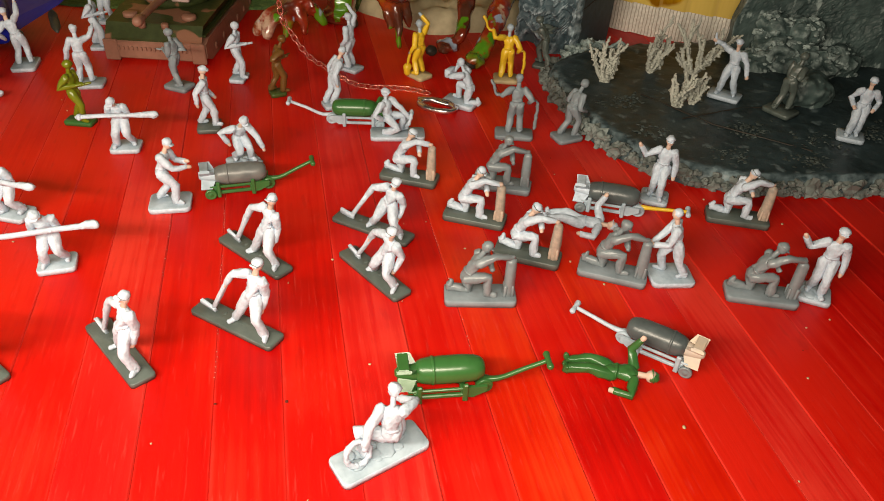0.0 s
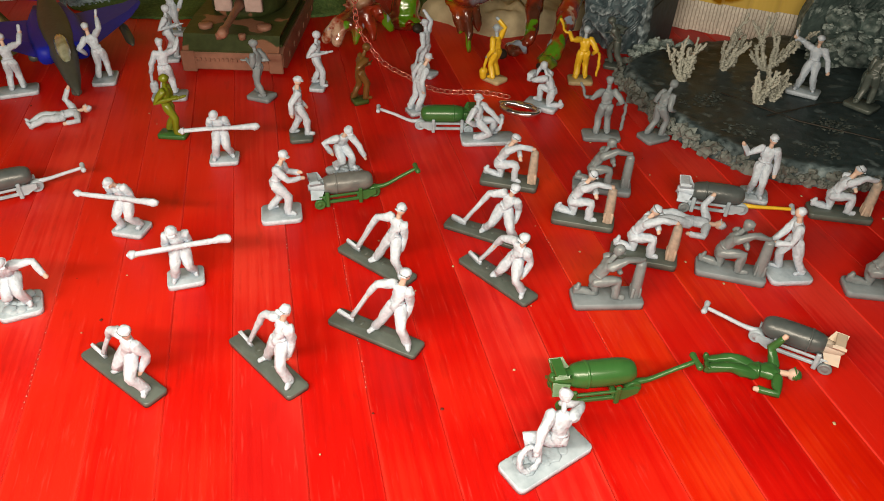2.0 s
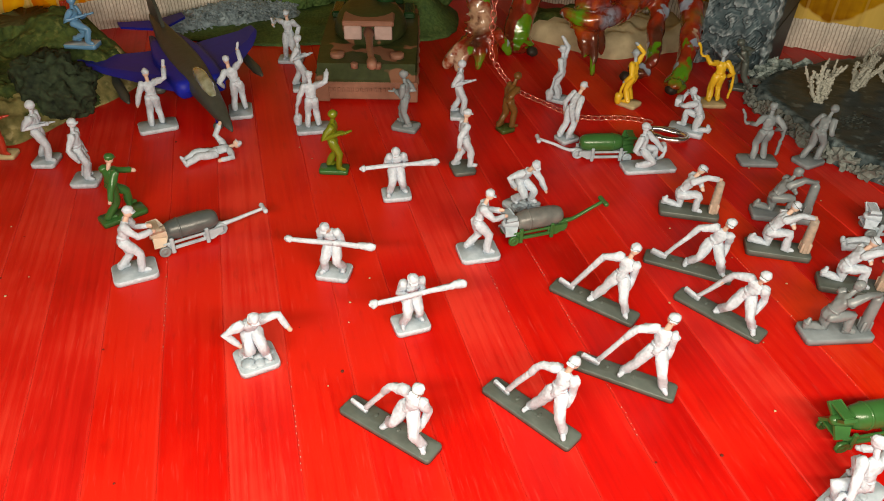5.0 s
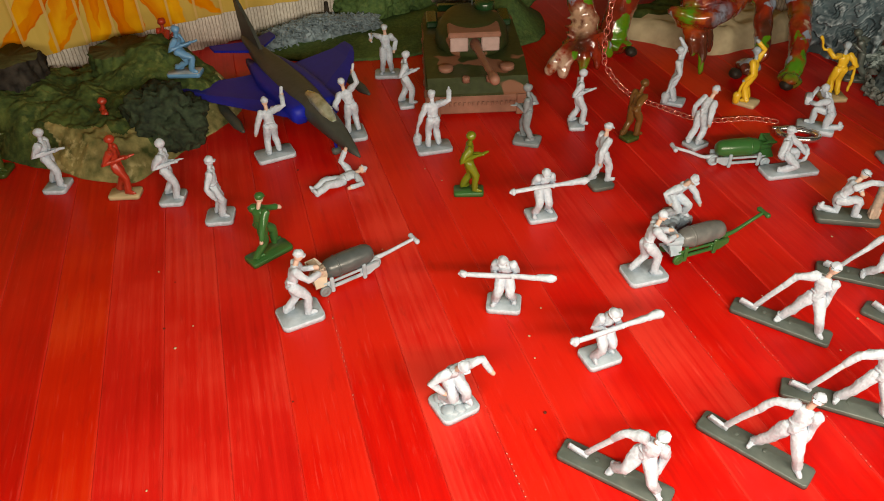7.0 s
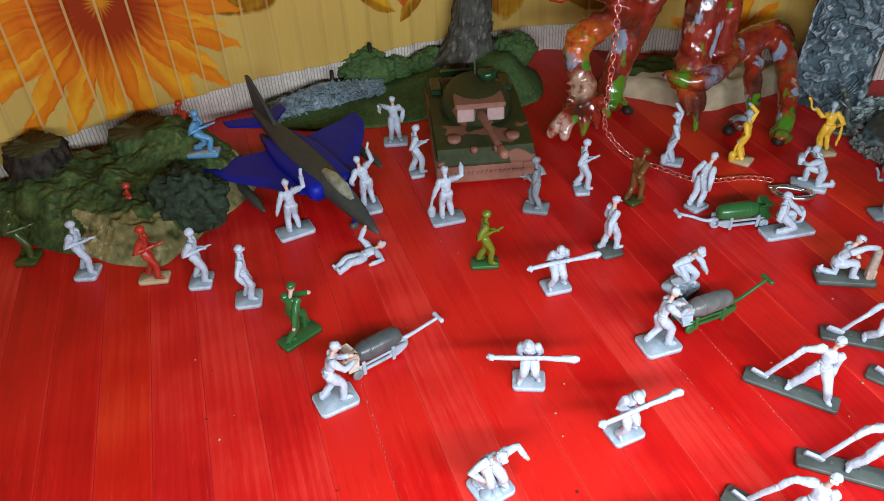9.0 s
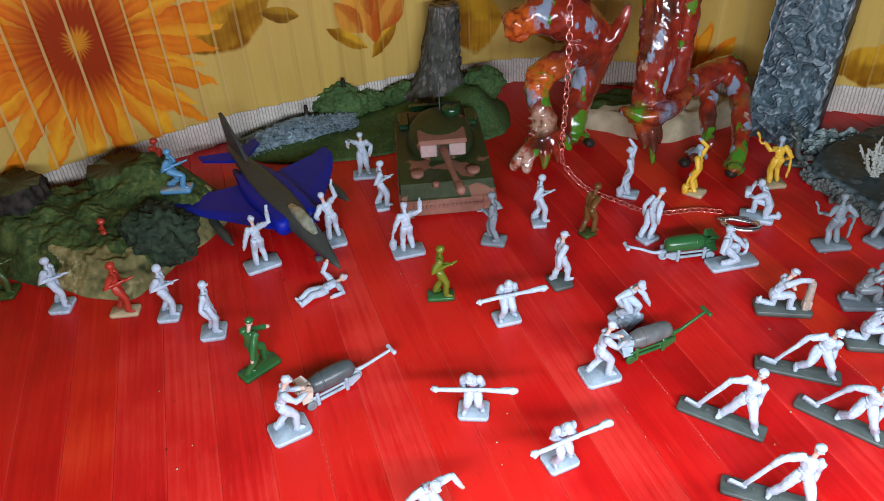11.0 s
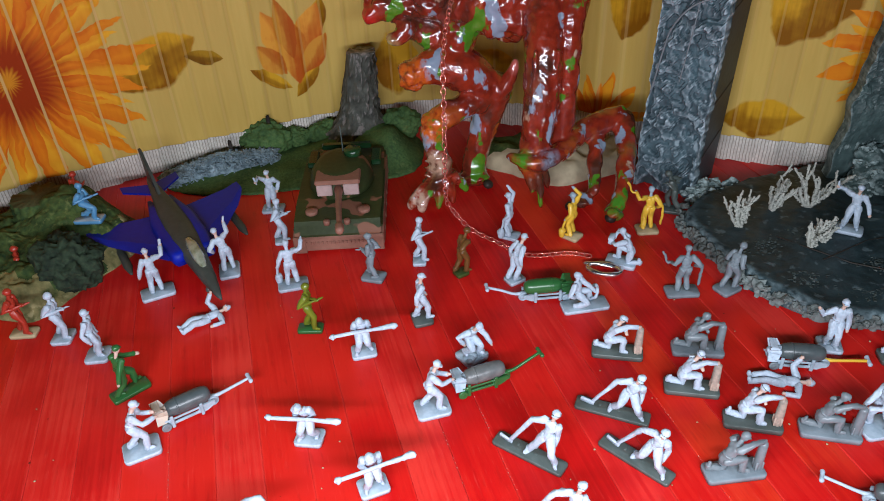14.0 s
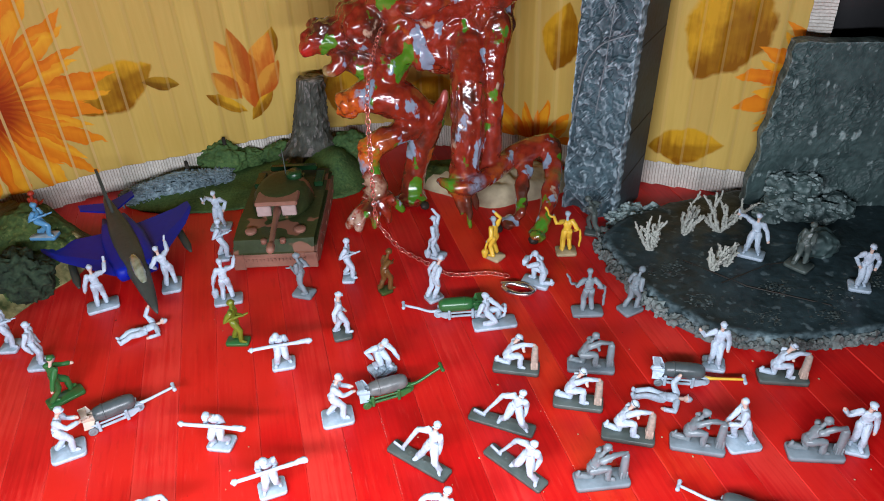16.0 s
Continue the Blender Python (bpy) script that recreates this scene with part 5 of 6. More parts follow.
def relief_wall(width, height, depth, step, amount, size, seed, profile=None):
    """An upright block: a rugged front (towards -y) and plain sides. x from 0 to width."""
    bm = bmesh.new()
    nx, nz = int(width / step), int(height / step)
    front, back = [], []
    for j in range(nz + 1):
        fr, bk = [], []
        for i in range(nx + 1):
            x, z = width * i / nx, height * j / nz
            if profile:
                x, z = profile(x, z)
            varied = min(1.0, max(0.12, 0.55 + 1.3 * wobble((x, 0, z), 22, seed + 9)))
            rough = 1.6 * wobble((x, 0, z), 17, seed + 3) + amount * varied * (ridged((x, 0, z), size, seed) + 0.55 * ridged((x, 3, z), size * 0.45, seed + 2) + 0.4 * ridged((x, 7, z), size * 0.19, seed + 5) - 1.0)
            fr.append(bm.verts.new((x + 0.3 * rough, -rough, z)))
            bk.append(bm.verts.new((x, depth, z)))
        front.append(fr)
        back.append(bk)
    for j in range(nz):
        for i in range(nx):
            bm.faces.new((front[j][i], front[j][i + 1], front[j + 1][i + 1], front[j + 1][i]))
        for i, s in ((0, 1), (nx, -1)):
            f = bm.faces.new((front[j][i], front[j + 1][i], back[j + 1][i], back[j][i])[::s])
            f.material_index = 1
    for i in range(nx):
        bm.faces.new((front[nz][i], front[nz][i + 1], back[nz][i + 1], back[nz][i])).material_index = 1
    return bm


def shard_relief(width, height, seed):
    """A facing of overlapping chipped stone shards, with a raised lip along both edges."""
    bm = bmesh.new()
    nx, nz = int(width / 0.55), int(height / 0.7)
    rows = []
    for j in range(nz + 1):
        row = []
        for i in range(nx + 1):
            x, z = width * i / nx, height * j / nz
            n = 0.5 + 0.6 * wobble((x, seed, z * 0.75), 11, seed) + 0.35 * wobble((x, seed, z), 4.5, seed + 2)
            layer = math.floor(n * 5) / 5 + 0.3 * (n * 5 % 1) / 5
            pit = max(0.0, wobble((x, 0, z * 0.6), 8, seed + 6) - 0.22)
            h = 7.0 * layer - 10 * pit + 0.3 * ridged((x, 2, z), 2.4, seed) - 2.0 * max(0.0, wobble((x, 0, z), 26, seed + 8))
            lip = max(0.0, 1 - min(x, width - x) / 2.4)
            h = h * (1 - lip) + 2.6 * lip + 0.8 * wobble((x, 0, z), 2.5, seed) * lip
            row.append(bm.verts.new((x + (1.7 * wobble((0, 0, z), 9, 3) + 0.9 * wobble((0, x, z), 3, 5)) * lip, -1.2 - h if 0 < i < nx else 0.5, z)))
        rows.append(row)
    for a, b in zip(rows, rows[1:]):
        for i in range(nx):
            bm.faces.new((a[i], a[i + 1], b[i + 1], b[i]))
    return bm


bm = bmesh.new()
box(bm, (15.2, 14.1, 125), (30.4, 28, 250), bevel=0.5)
tower = link_mesh("stone_tower", bm, SMOOTH_STONE, smooth=False)
tower.matrix_basis = place(15.0, 334.5, 0, -37, -0.5, 1.6)
tagged(tower, "tall square tower with rugged grey stone facing and plain dark side", "model tower")
part("stone_facing", shard_relief(30.4, 160, 1.3), COLUMN_STONE, tower, "rugged grey facing of chipped shards", smooth=False)
for z, drop in ((22, 6), (48, 5), (92, 4), (128, 6)):
    bm = bmesh.new()
    tube(bm, [(30.4, 0.5, z), (30.45, 8, z + drop * 0.3), (30.45, 17, z + drop * 0.6), (30.4, 27.5, z + drop)], 0.28, 0, 5)
    part("joint", bm, HAIR, tower, "dark crack between two boards")
bm = bmesh.new()
for k in range(120):
    lump(bm, (47 + rnd.gauss(0, 6), 316 + rnd.gauss(0, 4), rnd.uniform(0.3, 5)), rnd.uniform(0.9, 2.6), 0.9, 0.9, (1.3, 0.8, 1), seed=k * 0.7, sub=2)
tagged(link_mesh("rubble_heap", bm, WALL_STONE, smooth=False), "grey rubble heaped at the tower's foot", "rubble", kind="stuff")
bm = bmesh.new()
tube(bm, spline([(15, 328, 50), (17, 324, 72), (18.5, 320, 84), (24, 313, 95), (37, 307, 101)], 2.0), 0.45, 0, 6)
tube(bm, [(24, 317, 60), (26, 315, 84), (28, 314, 112)], 0.3, 0, 6)
tagged(link_mesh("wire", bm, GREY), "thin bent wire fixed to the tower", "wire")


def wall_edge(x, z):
    left = 2.5 * wobble((0, 0, z), 12, 1) + 0.09 * z
    f = x / 120
    return left + (120 - left) * f, z * (1 + 0.03 * wobble((x, 0, 0), 14, 3))


wall = link_mesh("rock_wall", relief_wall(120, 88, 7, 0.8, 1.4, 8, 4.0, wall_edge), (WALL_STONE, WALL_STONE), smooth=False)
wall.matrix_basis = place(103, 316, 3, -6)
tagged(wall, "upright dark rock wall standing at the slab's edge", "model rock")
bm = bmesh.new()
for x, y, z, r in ((112, 303, 7, 7), (120, 307, 12, 9), (128, 303, 9, 9), (137, 301, 8, 8), (119, 311, 20, 7), (130, 309, 19, 7), (145, 304, 9, 8)):
    lump(bm, (x, y, z), r, 0.3, 6, (1.1, 0.9, 1), x * 0.7, 4)
    for k in range(46):
        a, e = rnd.uniform(0, 6.28), rnd.uniform(-0.3, 1.2)
        q = (x + 1.08 * r * math.cos(a) * math.cos(e), y + 0.9 * r * math.sin(a) * math.cos(e), z + r * math.sin(e))
        lump(bm, q, rnd.choice((0.6, 0.8, 1.1, 1.7)) * rnd.uniform(0.8, 1.2), 0.7, 1.4, (1.2, 1, 0.8), k + x, 2)
tagged(link_mesh("boulder_heap", bm, WALL_STONE, smooth=False), "heaped dark boulders against the rock wall", "model rock", kind="stuff")
bm = bmesh.new()
lump(bm, (122, 271, 10.5), 8.6, 0.22, 7, (1.1, 0.8, 0.92), 6, 5)
tagged(link_mesh("boulder", bm, WALL_STONE), "dark grey-green boulder standing on the slab", "model rock")
bm = bmesh.new()
box(bm, (237, 352, 100), (200, 30, 200), bevel=1.0)
tagged(link_mesh("loudspeaker", bm, material("black_plastic", (0.012, 0.012, 0.013), 0.4)), "black box standing behind the rock wall", "black box")


def coral(at, h, seed):
    """A dry knobbly plant: forking beaded stems."""
    r = random.Random(seed)
    bm = bmesh.new()

    def grow(p, d, length, thick, depth):
        steps = max(3, int(length / 1.0))
        for i in range(steps):
            d = (d + Vector((r.gauss(0, 0.13), r.gauss(0, 0.13), 0.1))).normalized()
            q = p + d * length / steps
            tube(bm, [p, q], (thick, thick * 0.95), 0, 6)
            for _ in range(3):
                side = Vector((r.gauss(0, 1), r.gauss(0, 1), r.gauss(0, 1))).normalized() * thick * r.uniform(0.4, 1.4)
                lump(bm, q + side, thick * r.uniform(0.5, 1.1), 0.6, 0.6, seed=r.random() * 9, sub=1)
            p, thick = q, thick * 0.985
            if depth and i > 1 and r.random() < 0.3:
                grow(p, (d + Vector((r.uniform(-0.9, 0.9), r.uniform(-0.6, 0.6), 0.3))).normalized(), length * r.uniform(0.3, 0.5), thick * 0.8, depth - 1)

    stems = 6
    for k in range(stems):
        grow(Vector((0, 0, 0)), Vector((2.3 * (k + r.random()) / stems - 1.15, r.uniform(-0.4, 0.4), 1)).normalized(), h * r.uniform(0.5, 1.05), 0.8, 2)
    ob = link_mesh("coral_plant", bm, CORAL)
    ob.matrix_basis = place(at[0], at[1], 6)
    tagged(ob, "pale dry knobbly coral-like plant on the slab", "model plant", "coral plants")


for x, y, h, s in ((47, 277.5, 13, 1), (66.5, 290, 17, 2), (84, 291, 17, 3), (71.5, 260, 11.5, 4), (78, 263, 10.5, 5)):
    coral((x, y), h, s)

# ---- cream stone behind the statue ----
CREAM_LINE = [(-66, 358), (-50, 348), (-28, 332), (-10, 336), (16, 346), (20, 358), (0, 372), (-40, 380), (-66, 372)]
tagged(link_mesh("cream_stone", mound(CREAM_LINE, lambda x, y, d: min(1.0, d / 2.5) * (9 + 2.5 * wobble((x, y, 0), 6, 2)) + (5 * max(0.0, wobble((x, y, 0), 9, 4)) if d > 4 else 0), 10, mat_of=lambda c: 1 if c.y > 356 and c.x < -30 else 0), (CREAM, MOSS)), "cream stone block with a dark mossy hollow", "model terrain")


# ---- the glossy creature statue ----
def patchy():
    """Glazed red-brown with splashes of other paints, and the parts that were painted on their own."""
    m = material("glazed_patches", (0.3, 0.032, 0.011), 0.2, var=0.3, scale=260, second=(0.15, 0.014, 0.007), coat=1.0, bump=0.7, patch=90)
    g = Graph(m.node_tree)
    b = g.n["Principled BSDF"]
    colour = b.inputs["Base Color"].links[0].from_socket
    where = g.n.new("ShaderNodeTexCoord").outputs["Object"]
    for seed, size, low, high, paint in ((1.0, 70, 0.56, 0.68, (0.3, 0.06, 0.012)), (53.0, 60, 0.52, 0.66, (0.07, 0.022, 0.012)), (41.0, 80, 0.66, 0.74, (0.5, 0.1, 0.01)), (7.0, 75, 0.6, 0.62, (0.07, 0.22, 0.012)), (13.0, 80, 0.6, 0.625, (0.26, 0.33, 0.43)), (29.0, 80, 0.68, 0.72, (0.5, 0.36, 0.25))):
        shift = g.n.new("ShaderNodeVectorMath")
        shift.operation = "ADD"
        shift.inputs[1].default_value = (seed, seed * 0.7, -seed)
        g.l.new(where, shift.inputs[0])
        colour = g.mix(g.ramp(g.noise(shift.outputs[0], size, 4, (1, 1, 0.6)), low, high), colour, paint)
    uneven = g.op("MULTIPLY", g.noise(where, 120, 3), 0.006)
    for c, r, paint in (((-0.096, 0.336, 0.062), 0.0095, (0.56, 0.11, 0.01)), ((-0.088, 0.329, 0.04), 0.009, (0.56, 0.12, 0.012)), ((-0.088, 0.321, 0.022), 0.006, (0.46, 0.3, 0.2)), ((-0.099, 0.313, 0.004), 0.0085, (0.52, 0.36, 0.27)), ((-0.047, 0.312, 0.026), 0.005, (0.07, 0.26, 0.015)), ((-0.034, 0.311, 0.027), 0.004, (0.25, 0.3, 0.4)), ((-0.085, 0.312, 0.004), 0.004, (0.08, 0.26, 0.02)),
                        ((-0.003, 0.300, 0.006), 0.006, (0.06, 0.2, 0.015)), ((0.007, 0.326, 0.02), 0.0045, (0.06, 0.17, 0.015)), ((-0.046, 0.337, 0.064), 0.005, (0.5, 0.12, 0.1)), ((-0.041, 0.318, 0.022), 0.0075, (0.4, 0.07, 0.012)), ((-0.115, 0.336, 0.088), 0.006, (0.45, 0.02, 0.015)), ((-0.107, 0.336, 0.077), 0.005, (0.42, 0.4, 0.16))):
        gap = g.n.new("ShaderNodeVectorMath")
        gap.operation = "DISTANCE"
        gap.inputs[1].default_value = c
        g.l.new(where, gap.inputs[0])
        colour = g.mix(g.op("MULTIPLY", g.ramp(g.op("ADD", gap.outputs["Value"], uneven), r + 0.005, r + 0.001), g.ramp(g.noise(where, 330, 3), 0.3, 0.55)), colour, paint)
    g.l.new(colour, b.inputs["Base Color"])
    return m


def limb(bm, points, radii, mat=0, n=22):
    """A smooth limb: points and radii carried along a curve in fine steps."""
    way = spline([(*p, ) for p in points], 1.6)
    marks, total = [0.0], 0.0
    for a, b in zip(points, points[1:]):
        total += (Vector(b) - Vector(a)).length
        marks.append(total)
    sizes = [float(np.interp(total * k / (len(way) - 1), marks, radii)) for k in range(len(way))]
    tube(bm, way, sizes, mat, n)


CLAWS = ((-61, 333.5, 2.2), (-23, 308, 2.2), (-6, 296.5, 2))
bm = bmesh.new()
# trunk and hump
for c, r, q in (((-72, 347, 92), 17, (1.15, 0.9, 1.0)), ((-50, 348, 92), 18, (1.15, 0.9, 1.1)), ((-30, 345, 98), 16, (1, 0.9, 1.2)), ((-55, 350, 114), 25, (1.35, 0.9, 0.95)), ((-86, 343, 99), 13, (1.1, 1, 1)), ((-26, 344, 116), 16, (1, 0.9, 1.1))):
    lump(bm, c, r, 0.2, 6, q, r, 4)
# head with open jaws
lump(bm, (-103, 341, 95), 10, 0.25, 4, (1.2, 0.9, 0.9), 2, 5)
limb(bm, [(-104, 339, 94), (-110, 337, 92), (-114, 336, 90)], [6.4, 5.0, 3.8])
limb(bm, [(-97, 339, 84), (-101, 337, 80), (-105, 336, 79)], [5.0, 4.0, 3.0])
limb(bm, [(-96, 342, 84), (-86, 344, 78), (-72, 346, 80)], [5, 7, 9])
# heavy forearm folded to the chin, elbow with a spur
limb(bm, [(-93, 337, 63), (-84, 338, 65), (-73, 340, 62), (-62, 342, 53), (-57, 343, 47)], [7, 9.5, 11, 9, 7])
lump(bm, (-96, 336, 62), 7.4, 0.2, 5, (1, 1, 0.95), 6, 5, 2)
limb(bm, [(-57, 340, 49), (-51, 338, 55), (-47.5, 337, 65)], [5.5, 4, 1.6])
limb(bm, [(-72, 345, 84), (-76, 342, 74), (-84, 339, 66)], [10, 9, 7])
# shin and foot
limb(bm, [(-57, 344, 50), (-62, 343, 32), (-66.5, 343, 14), (-68, 342, 5)], [9.2, 7.2, 6.0, 6.4])
lump(bm, (-68.5, 340, 3.4), 6.6, 0.3, 4, (1.3, 1, 0.55), 3, 4)
# two upright limbs
limb(bm, [(-35, 338, 90), (-36, 328, 74), (-37, 323, 52), (-39, 321, 34), (-41, 319, 23)], [10, 9, 8.4, 7.4, 6.6])
limb(bm, [(-22, 338, 98), (-24, 330, 80), (-24.5, 328, 58), (-26, 327, 26)], [8, 5.8, 5.4, 5.2])
for dx in (-5, 0.6, 5):
    limb(bm, [(-36 + dx, 320 - abs(dx) * 0.2, 76), (-37 + dx, 315 + abs(dx) * 0.4, 52), (-39 + dx, 314 + abs(dx) * 0.4, 30)], [1.1, 1.3, 1.0], 0, 9)
lump(bm, (-41, 318, 23), 7.6, 0.25, 4, (1, 1, 0.95), 8, 5)
for dx, dy, bot in ((-3, -2, 8), (1, -3, 1.2), (5, 0, 9)):
    limb(bm, [(-41 + dx, 317 + dy, 20), (-39 + dx, 316 + dy * 1.4, 13), (-38 + dx, 315 + dy * 1.6, bot)], [3.2, 2.2, 1.2], 0, 12)
# forearm crossing before the upright limbs
limb(bm, [(-52, 316, 27), (-46, 312.5, 26), (-38, 311.5, 25), (-27, 319, 27), (-18, 330, 29)], [1.8, 3.4, 4.4, 4.6, 5])
# hind leg: thigh to the rear, shin down to a green foot
limb(bm, [(-42, 321, 24), (-26, 327, 26), (-8, 338, 30), (6, 343, 32)], [6, 5.6, 6, 6])
limb(bm, [(7, 342, 31), (7, 329, 22), (3, 313, 13), (-2, 302, 4)], [5.8, 4.8, 4.2, 3.6])
limb(bm, [(-6, 338, 26), (-9, 324, 18), (-11, 313, 6)], [4.4, 3.8, 3.0])
lump(bm, (-4, 299, 3.2), 4, 0.3, 3, (1, 1.3, 0.8), 1, 4, 4)
lump(bm, (-16, 312, 3), 4.4, 0.3, 3, (1.2, 1.2, 0.75), 5, 4)
# resting paw with fingers
limb(bm, [(-60, 342, 48), (-72, 335, 45), (-84, 331, 41), (-89, 329, 34)], [7, 6, 6.6, 6])
lump(bm, (-86, 330, 40), 6.6, 0.2, 3, (1.1, 1, 0.85), 2, 4, 2)
limb(bm, [(-89, 329, 35), (-87, 327, 26), (-84, 325, 17)], [5.6, 5.2, 5.6], 0)
lump(bm, (-84, 323, 13), 6.6, 0.3, 3, (1.3, 0.9, 0.8), 4, 5, 0)
for tip, r in (((-101, 315, 2), 2.7), ((-96, 311.5, 1.8), 2.8), ((-87, 312, 2), 2.5), ((-79, 317, 2), 2.3), ((-72, 326, 4), 2.4)):
    a = Vector((-84, 324, 14)).lerp(Vector(tip), 0.25)
    limb(bm, [a, a.lerp(Vector(tip), 0.55) + Vector((0, -1, 3)), tip], [r * 1.4, r * 1.2, r * 0.75], 0, 12)
for k in range(6):
    limb(bm, [(-93 + k * 0.2, 325 + 0.5 * k, 15 + 3.0 * k), (-87 - k * 0.3, 320.5 + 0.6 * k, 16 + 3.0 * k), (-80 - k * 0.6, 323 + 0.6 * k, 15 + 3.0 * k)], [0.6, 0.8, 0.6], 1, 8)
for v in bm.verts:
    v.co += Vector((wobble(v.co, 4, 1), wobble(v.co, 4, 5), wobble(v.co, 4, 9))) * 0.9 + Vector((wobble(v.co, 1.7, 2), wobble(v.co, 1.7, 6), wobble(v.co, 1.7, 3))) * 0.24
for f in bm.faces:
    f.material_index = 0
creature = link_mesh("creature_statue", bm, patchy())
fuse = creature.modifiers.new("fuse", "REMESH")
fuse.mode, fuse.voxel_size, fuse.use_smooth_shade = "VOXEL", 0.0007, True
soften = creature.modifiers.new("soften", "SMOOTH")
soften.factor, soften.iterations = 0.5, 3
for size, depth in ((0.0075, 0.0008), (0.0026, 0.00045)):
    grain = bpy.data.textures.new("sinew", "CLOUDS")
    grain.noise_scale, grain.noise_depth = size, 2
    knots = creature.modifiers.new("knots", "DISPLACE")
    knots.texture, knots.strength, knots.texture_coords = grain, depth, "LOCAL"
for c in CLAWS:
    bm = bmesh.new()
    lump(bm, c, 2.4, 0.2, 2, (1, 1.2, 0.9), 1, 3)
    tagged(link_mesh("dark_pebble", bm, HAIR), "small glossy black lump by the statue's foot", "pebble")
tagged(creature, "glossy red-brown crouching creature statue with green and blue patches", "statue")

# ---- the chain and its clasp ----
CHROME = material("pink_metal", (0.95, 0.34, 0.28), 0.22, 0.75, var=0.05)
SILVER = material("silver_metal", (0.8, 0.8, 0.8), 0.18, 0.95, var=0.05)
chain = tagged(new("chain"), "thin pinkish metal chain running from the statue across the boards", "chain")
bm = bmesh.new()
n, m = 12, 6
ring = []
for i in range(n):
    a = 2 * math.pi * i / n
    c = Vector((1.15 * math.cos(a), 1.75 * math.sin(a), 0))
    out = Vector((math.cos(a), math.sin(a), 0))
    ring.append([bm.verts.new(c + out * 0.24 * math.cos(2 * math.pi * j / m) + Vector((0, 0, 0.24 * math.sin(2 * math.pi * j / m)))) for j in range(m)])
for i in range(n):
    for j in range(m):
        bm.faces.new((ring[i][j], ring[(i + 1) % n][j], ring[(i + 1) % n][(j + 1) % m], ring[i][(j + 1) % m]))
link = link_mesh("link", bm, CHROME, chain)
way = spline([(-76, 326, 101), (-80, 310, 92), (-82, 298, 80), (-82.5, 293, 60), (-83, 292, 40), (-83.2, 293.5, 20), (-80, 295, 11), (-72, 290, 3.5), (-61, 282, 1.4), (-53, 273.5, 1.4), (-45, 270, 1.4), (-30, 270.5, 1.4), (-20, 267, 1.4)], 2.6)
for k, p in enumerate(way):
    ob = link if k == 0 else new("link", link.data)
    ob.parent = chain
    d = (way[min(k + 1, len(way) - 1)] - way[max(k - 1, 0)]).normalized()
    turn = d.to_track_quat("Y", "Z").to_matrix().to_4x4()
    ob.matrix_basis = Matrix.Translation(p * MM) @ turn @ pose(0, 0, 0, 0, 90 * (k % 2) + 15, 0)
bm = bmesh.new()
rings = []
for k in range(28):
    a = 2 * math.pi * k / 28
    c, out = Vector((7 * math.cos(a), 3.8 * math.sin(a), 0.5)), Vector((math.cos(a), math.sin(a), 0))
    r = 1.2 + 0.5 * wobble(c, 3, 2)
    rings.append([c + out * r * math.cos(q) + Vector((0, 0, r * math.sin(q))) for q in (2 * math.pi * j / 10 for j in range(10))])
loft(bm, rings + rings[:1], close=False)
bmesh.ops.remove_doubles(bm, verts=bm.verts[:], dist=0.001)
clasp = link_mesh("clasp", bm, SILVER)
bm = bmesh.new()
tube(bm, [(-8.5, 2.0, 0.6), (-3, 2.4, 1.2), (3, 2.0, 0.8)], [0.8, 1.2, 0.6], 0, 8)
part("catch", bm, SILVER, clasp)
clasp.matrix_basis = place(-17, 257.5, 1.0, -20)
tagged(clasp, "shiny silver oval clasp at the chain's end", "clasp")


# ---- the camouflaged tank ----
def camo():
    m = material("camouflage", (0.04, 0.055, 0.018), 0.45, var=0.2, scale=500, bump=0.2)
    n, l = m.node_tree.nodes, m.node_tree.links
    b = n["Principled BSDF"]
    base = b.inputs["Base Color"].links[0].from_socket
    where = n.new("ShaderNodeTexCoord").outputs["Object"]
    tex, step, mix = n.new("ShaderNodeTexNoise"), n.new("ShaderNodeMapRange"), n.new("ShaderNodeMix")
    tex.inputs["Scale"].default_value = 65
    l.new(where, tex.inputs["Vector"]), l.new(tex.outputs[0], step.inputs[0])
    step.inputs["From Min"].default_value, step.inputs["From Max"].default_value = 0.59, 0.61
    mix.data_type = "RGBA"
    mix.inputs["B"].default_value = (0.22, 0.1, 0.06, 1)
    l.new(step.outputs[0], mix.inputs[0]), l.new(base, mix.inputs["A"]), l.new(mix.outputs[2], b.inputs["Base Color"])
    return m


CAMO, RUST = camo(), material("pinkish_brown_plastic", (0.28, 0.135, 0.095), 0.5, var=0.12, bump=0.2)
tank = tagged(new("toy_tank"), "green and brown camouflaged toy tank facing the camera", "toy tank")


def drum(bm, x, y, z0, z1, r, edge=0.3):
    """An upright flat-topped drum with a softened rim."""
    loft(bm, [[Vector((x + q * math.cos(a), y + q * math.sin(a), z)) for a in (2 * math.pi * k / 20 for k in range(20))] for z, q in ((z0, r), (z1 - edge, r), (z1, r - edge))])


def wedge(bm, rows, mat=0):
    """Rings of (y, half width low, half width high, z low, z high) joined to a hull."""
    loft(bm, [[Vector((-lo, y, z0)), Vector((lo, y, z0)), Vector((hi, y, z1)), Vector((-hi, y, z1))] for y, lo, hi, z0, z1 in rows], mat)


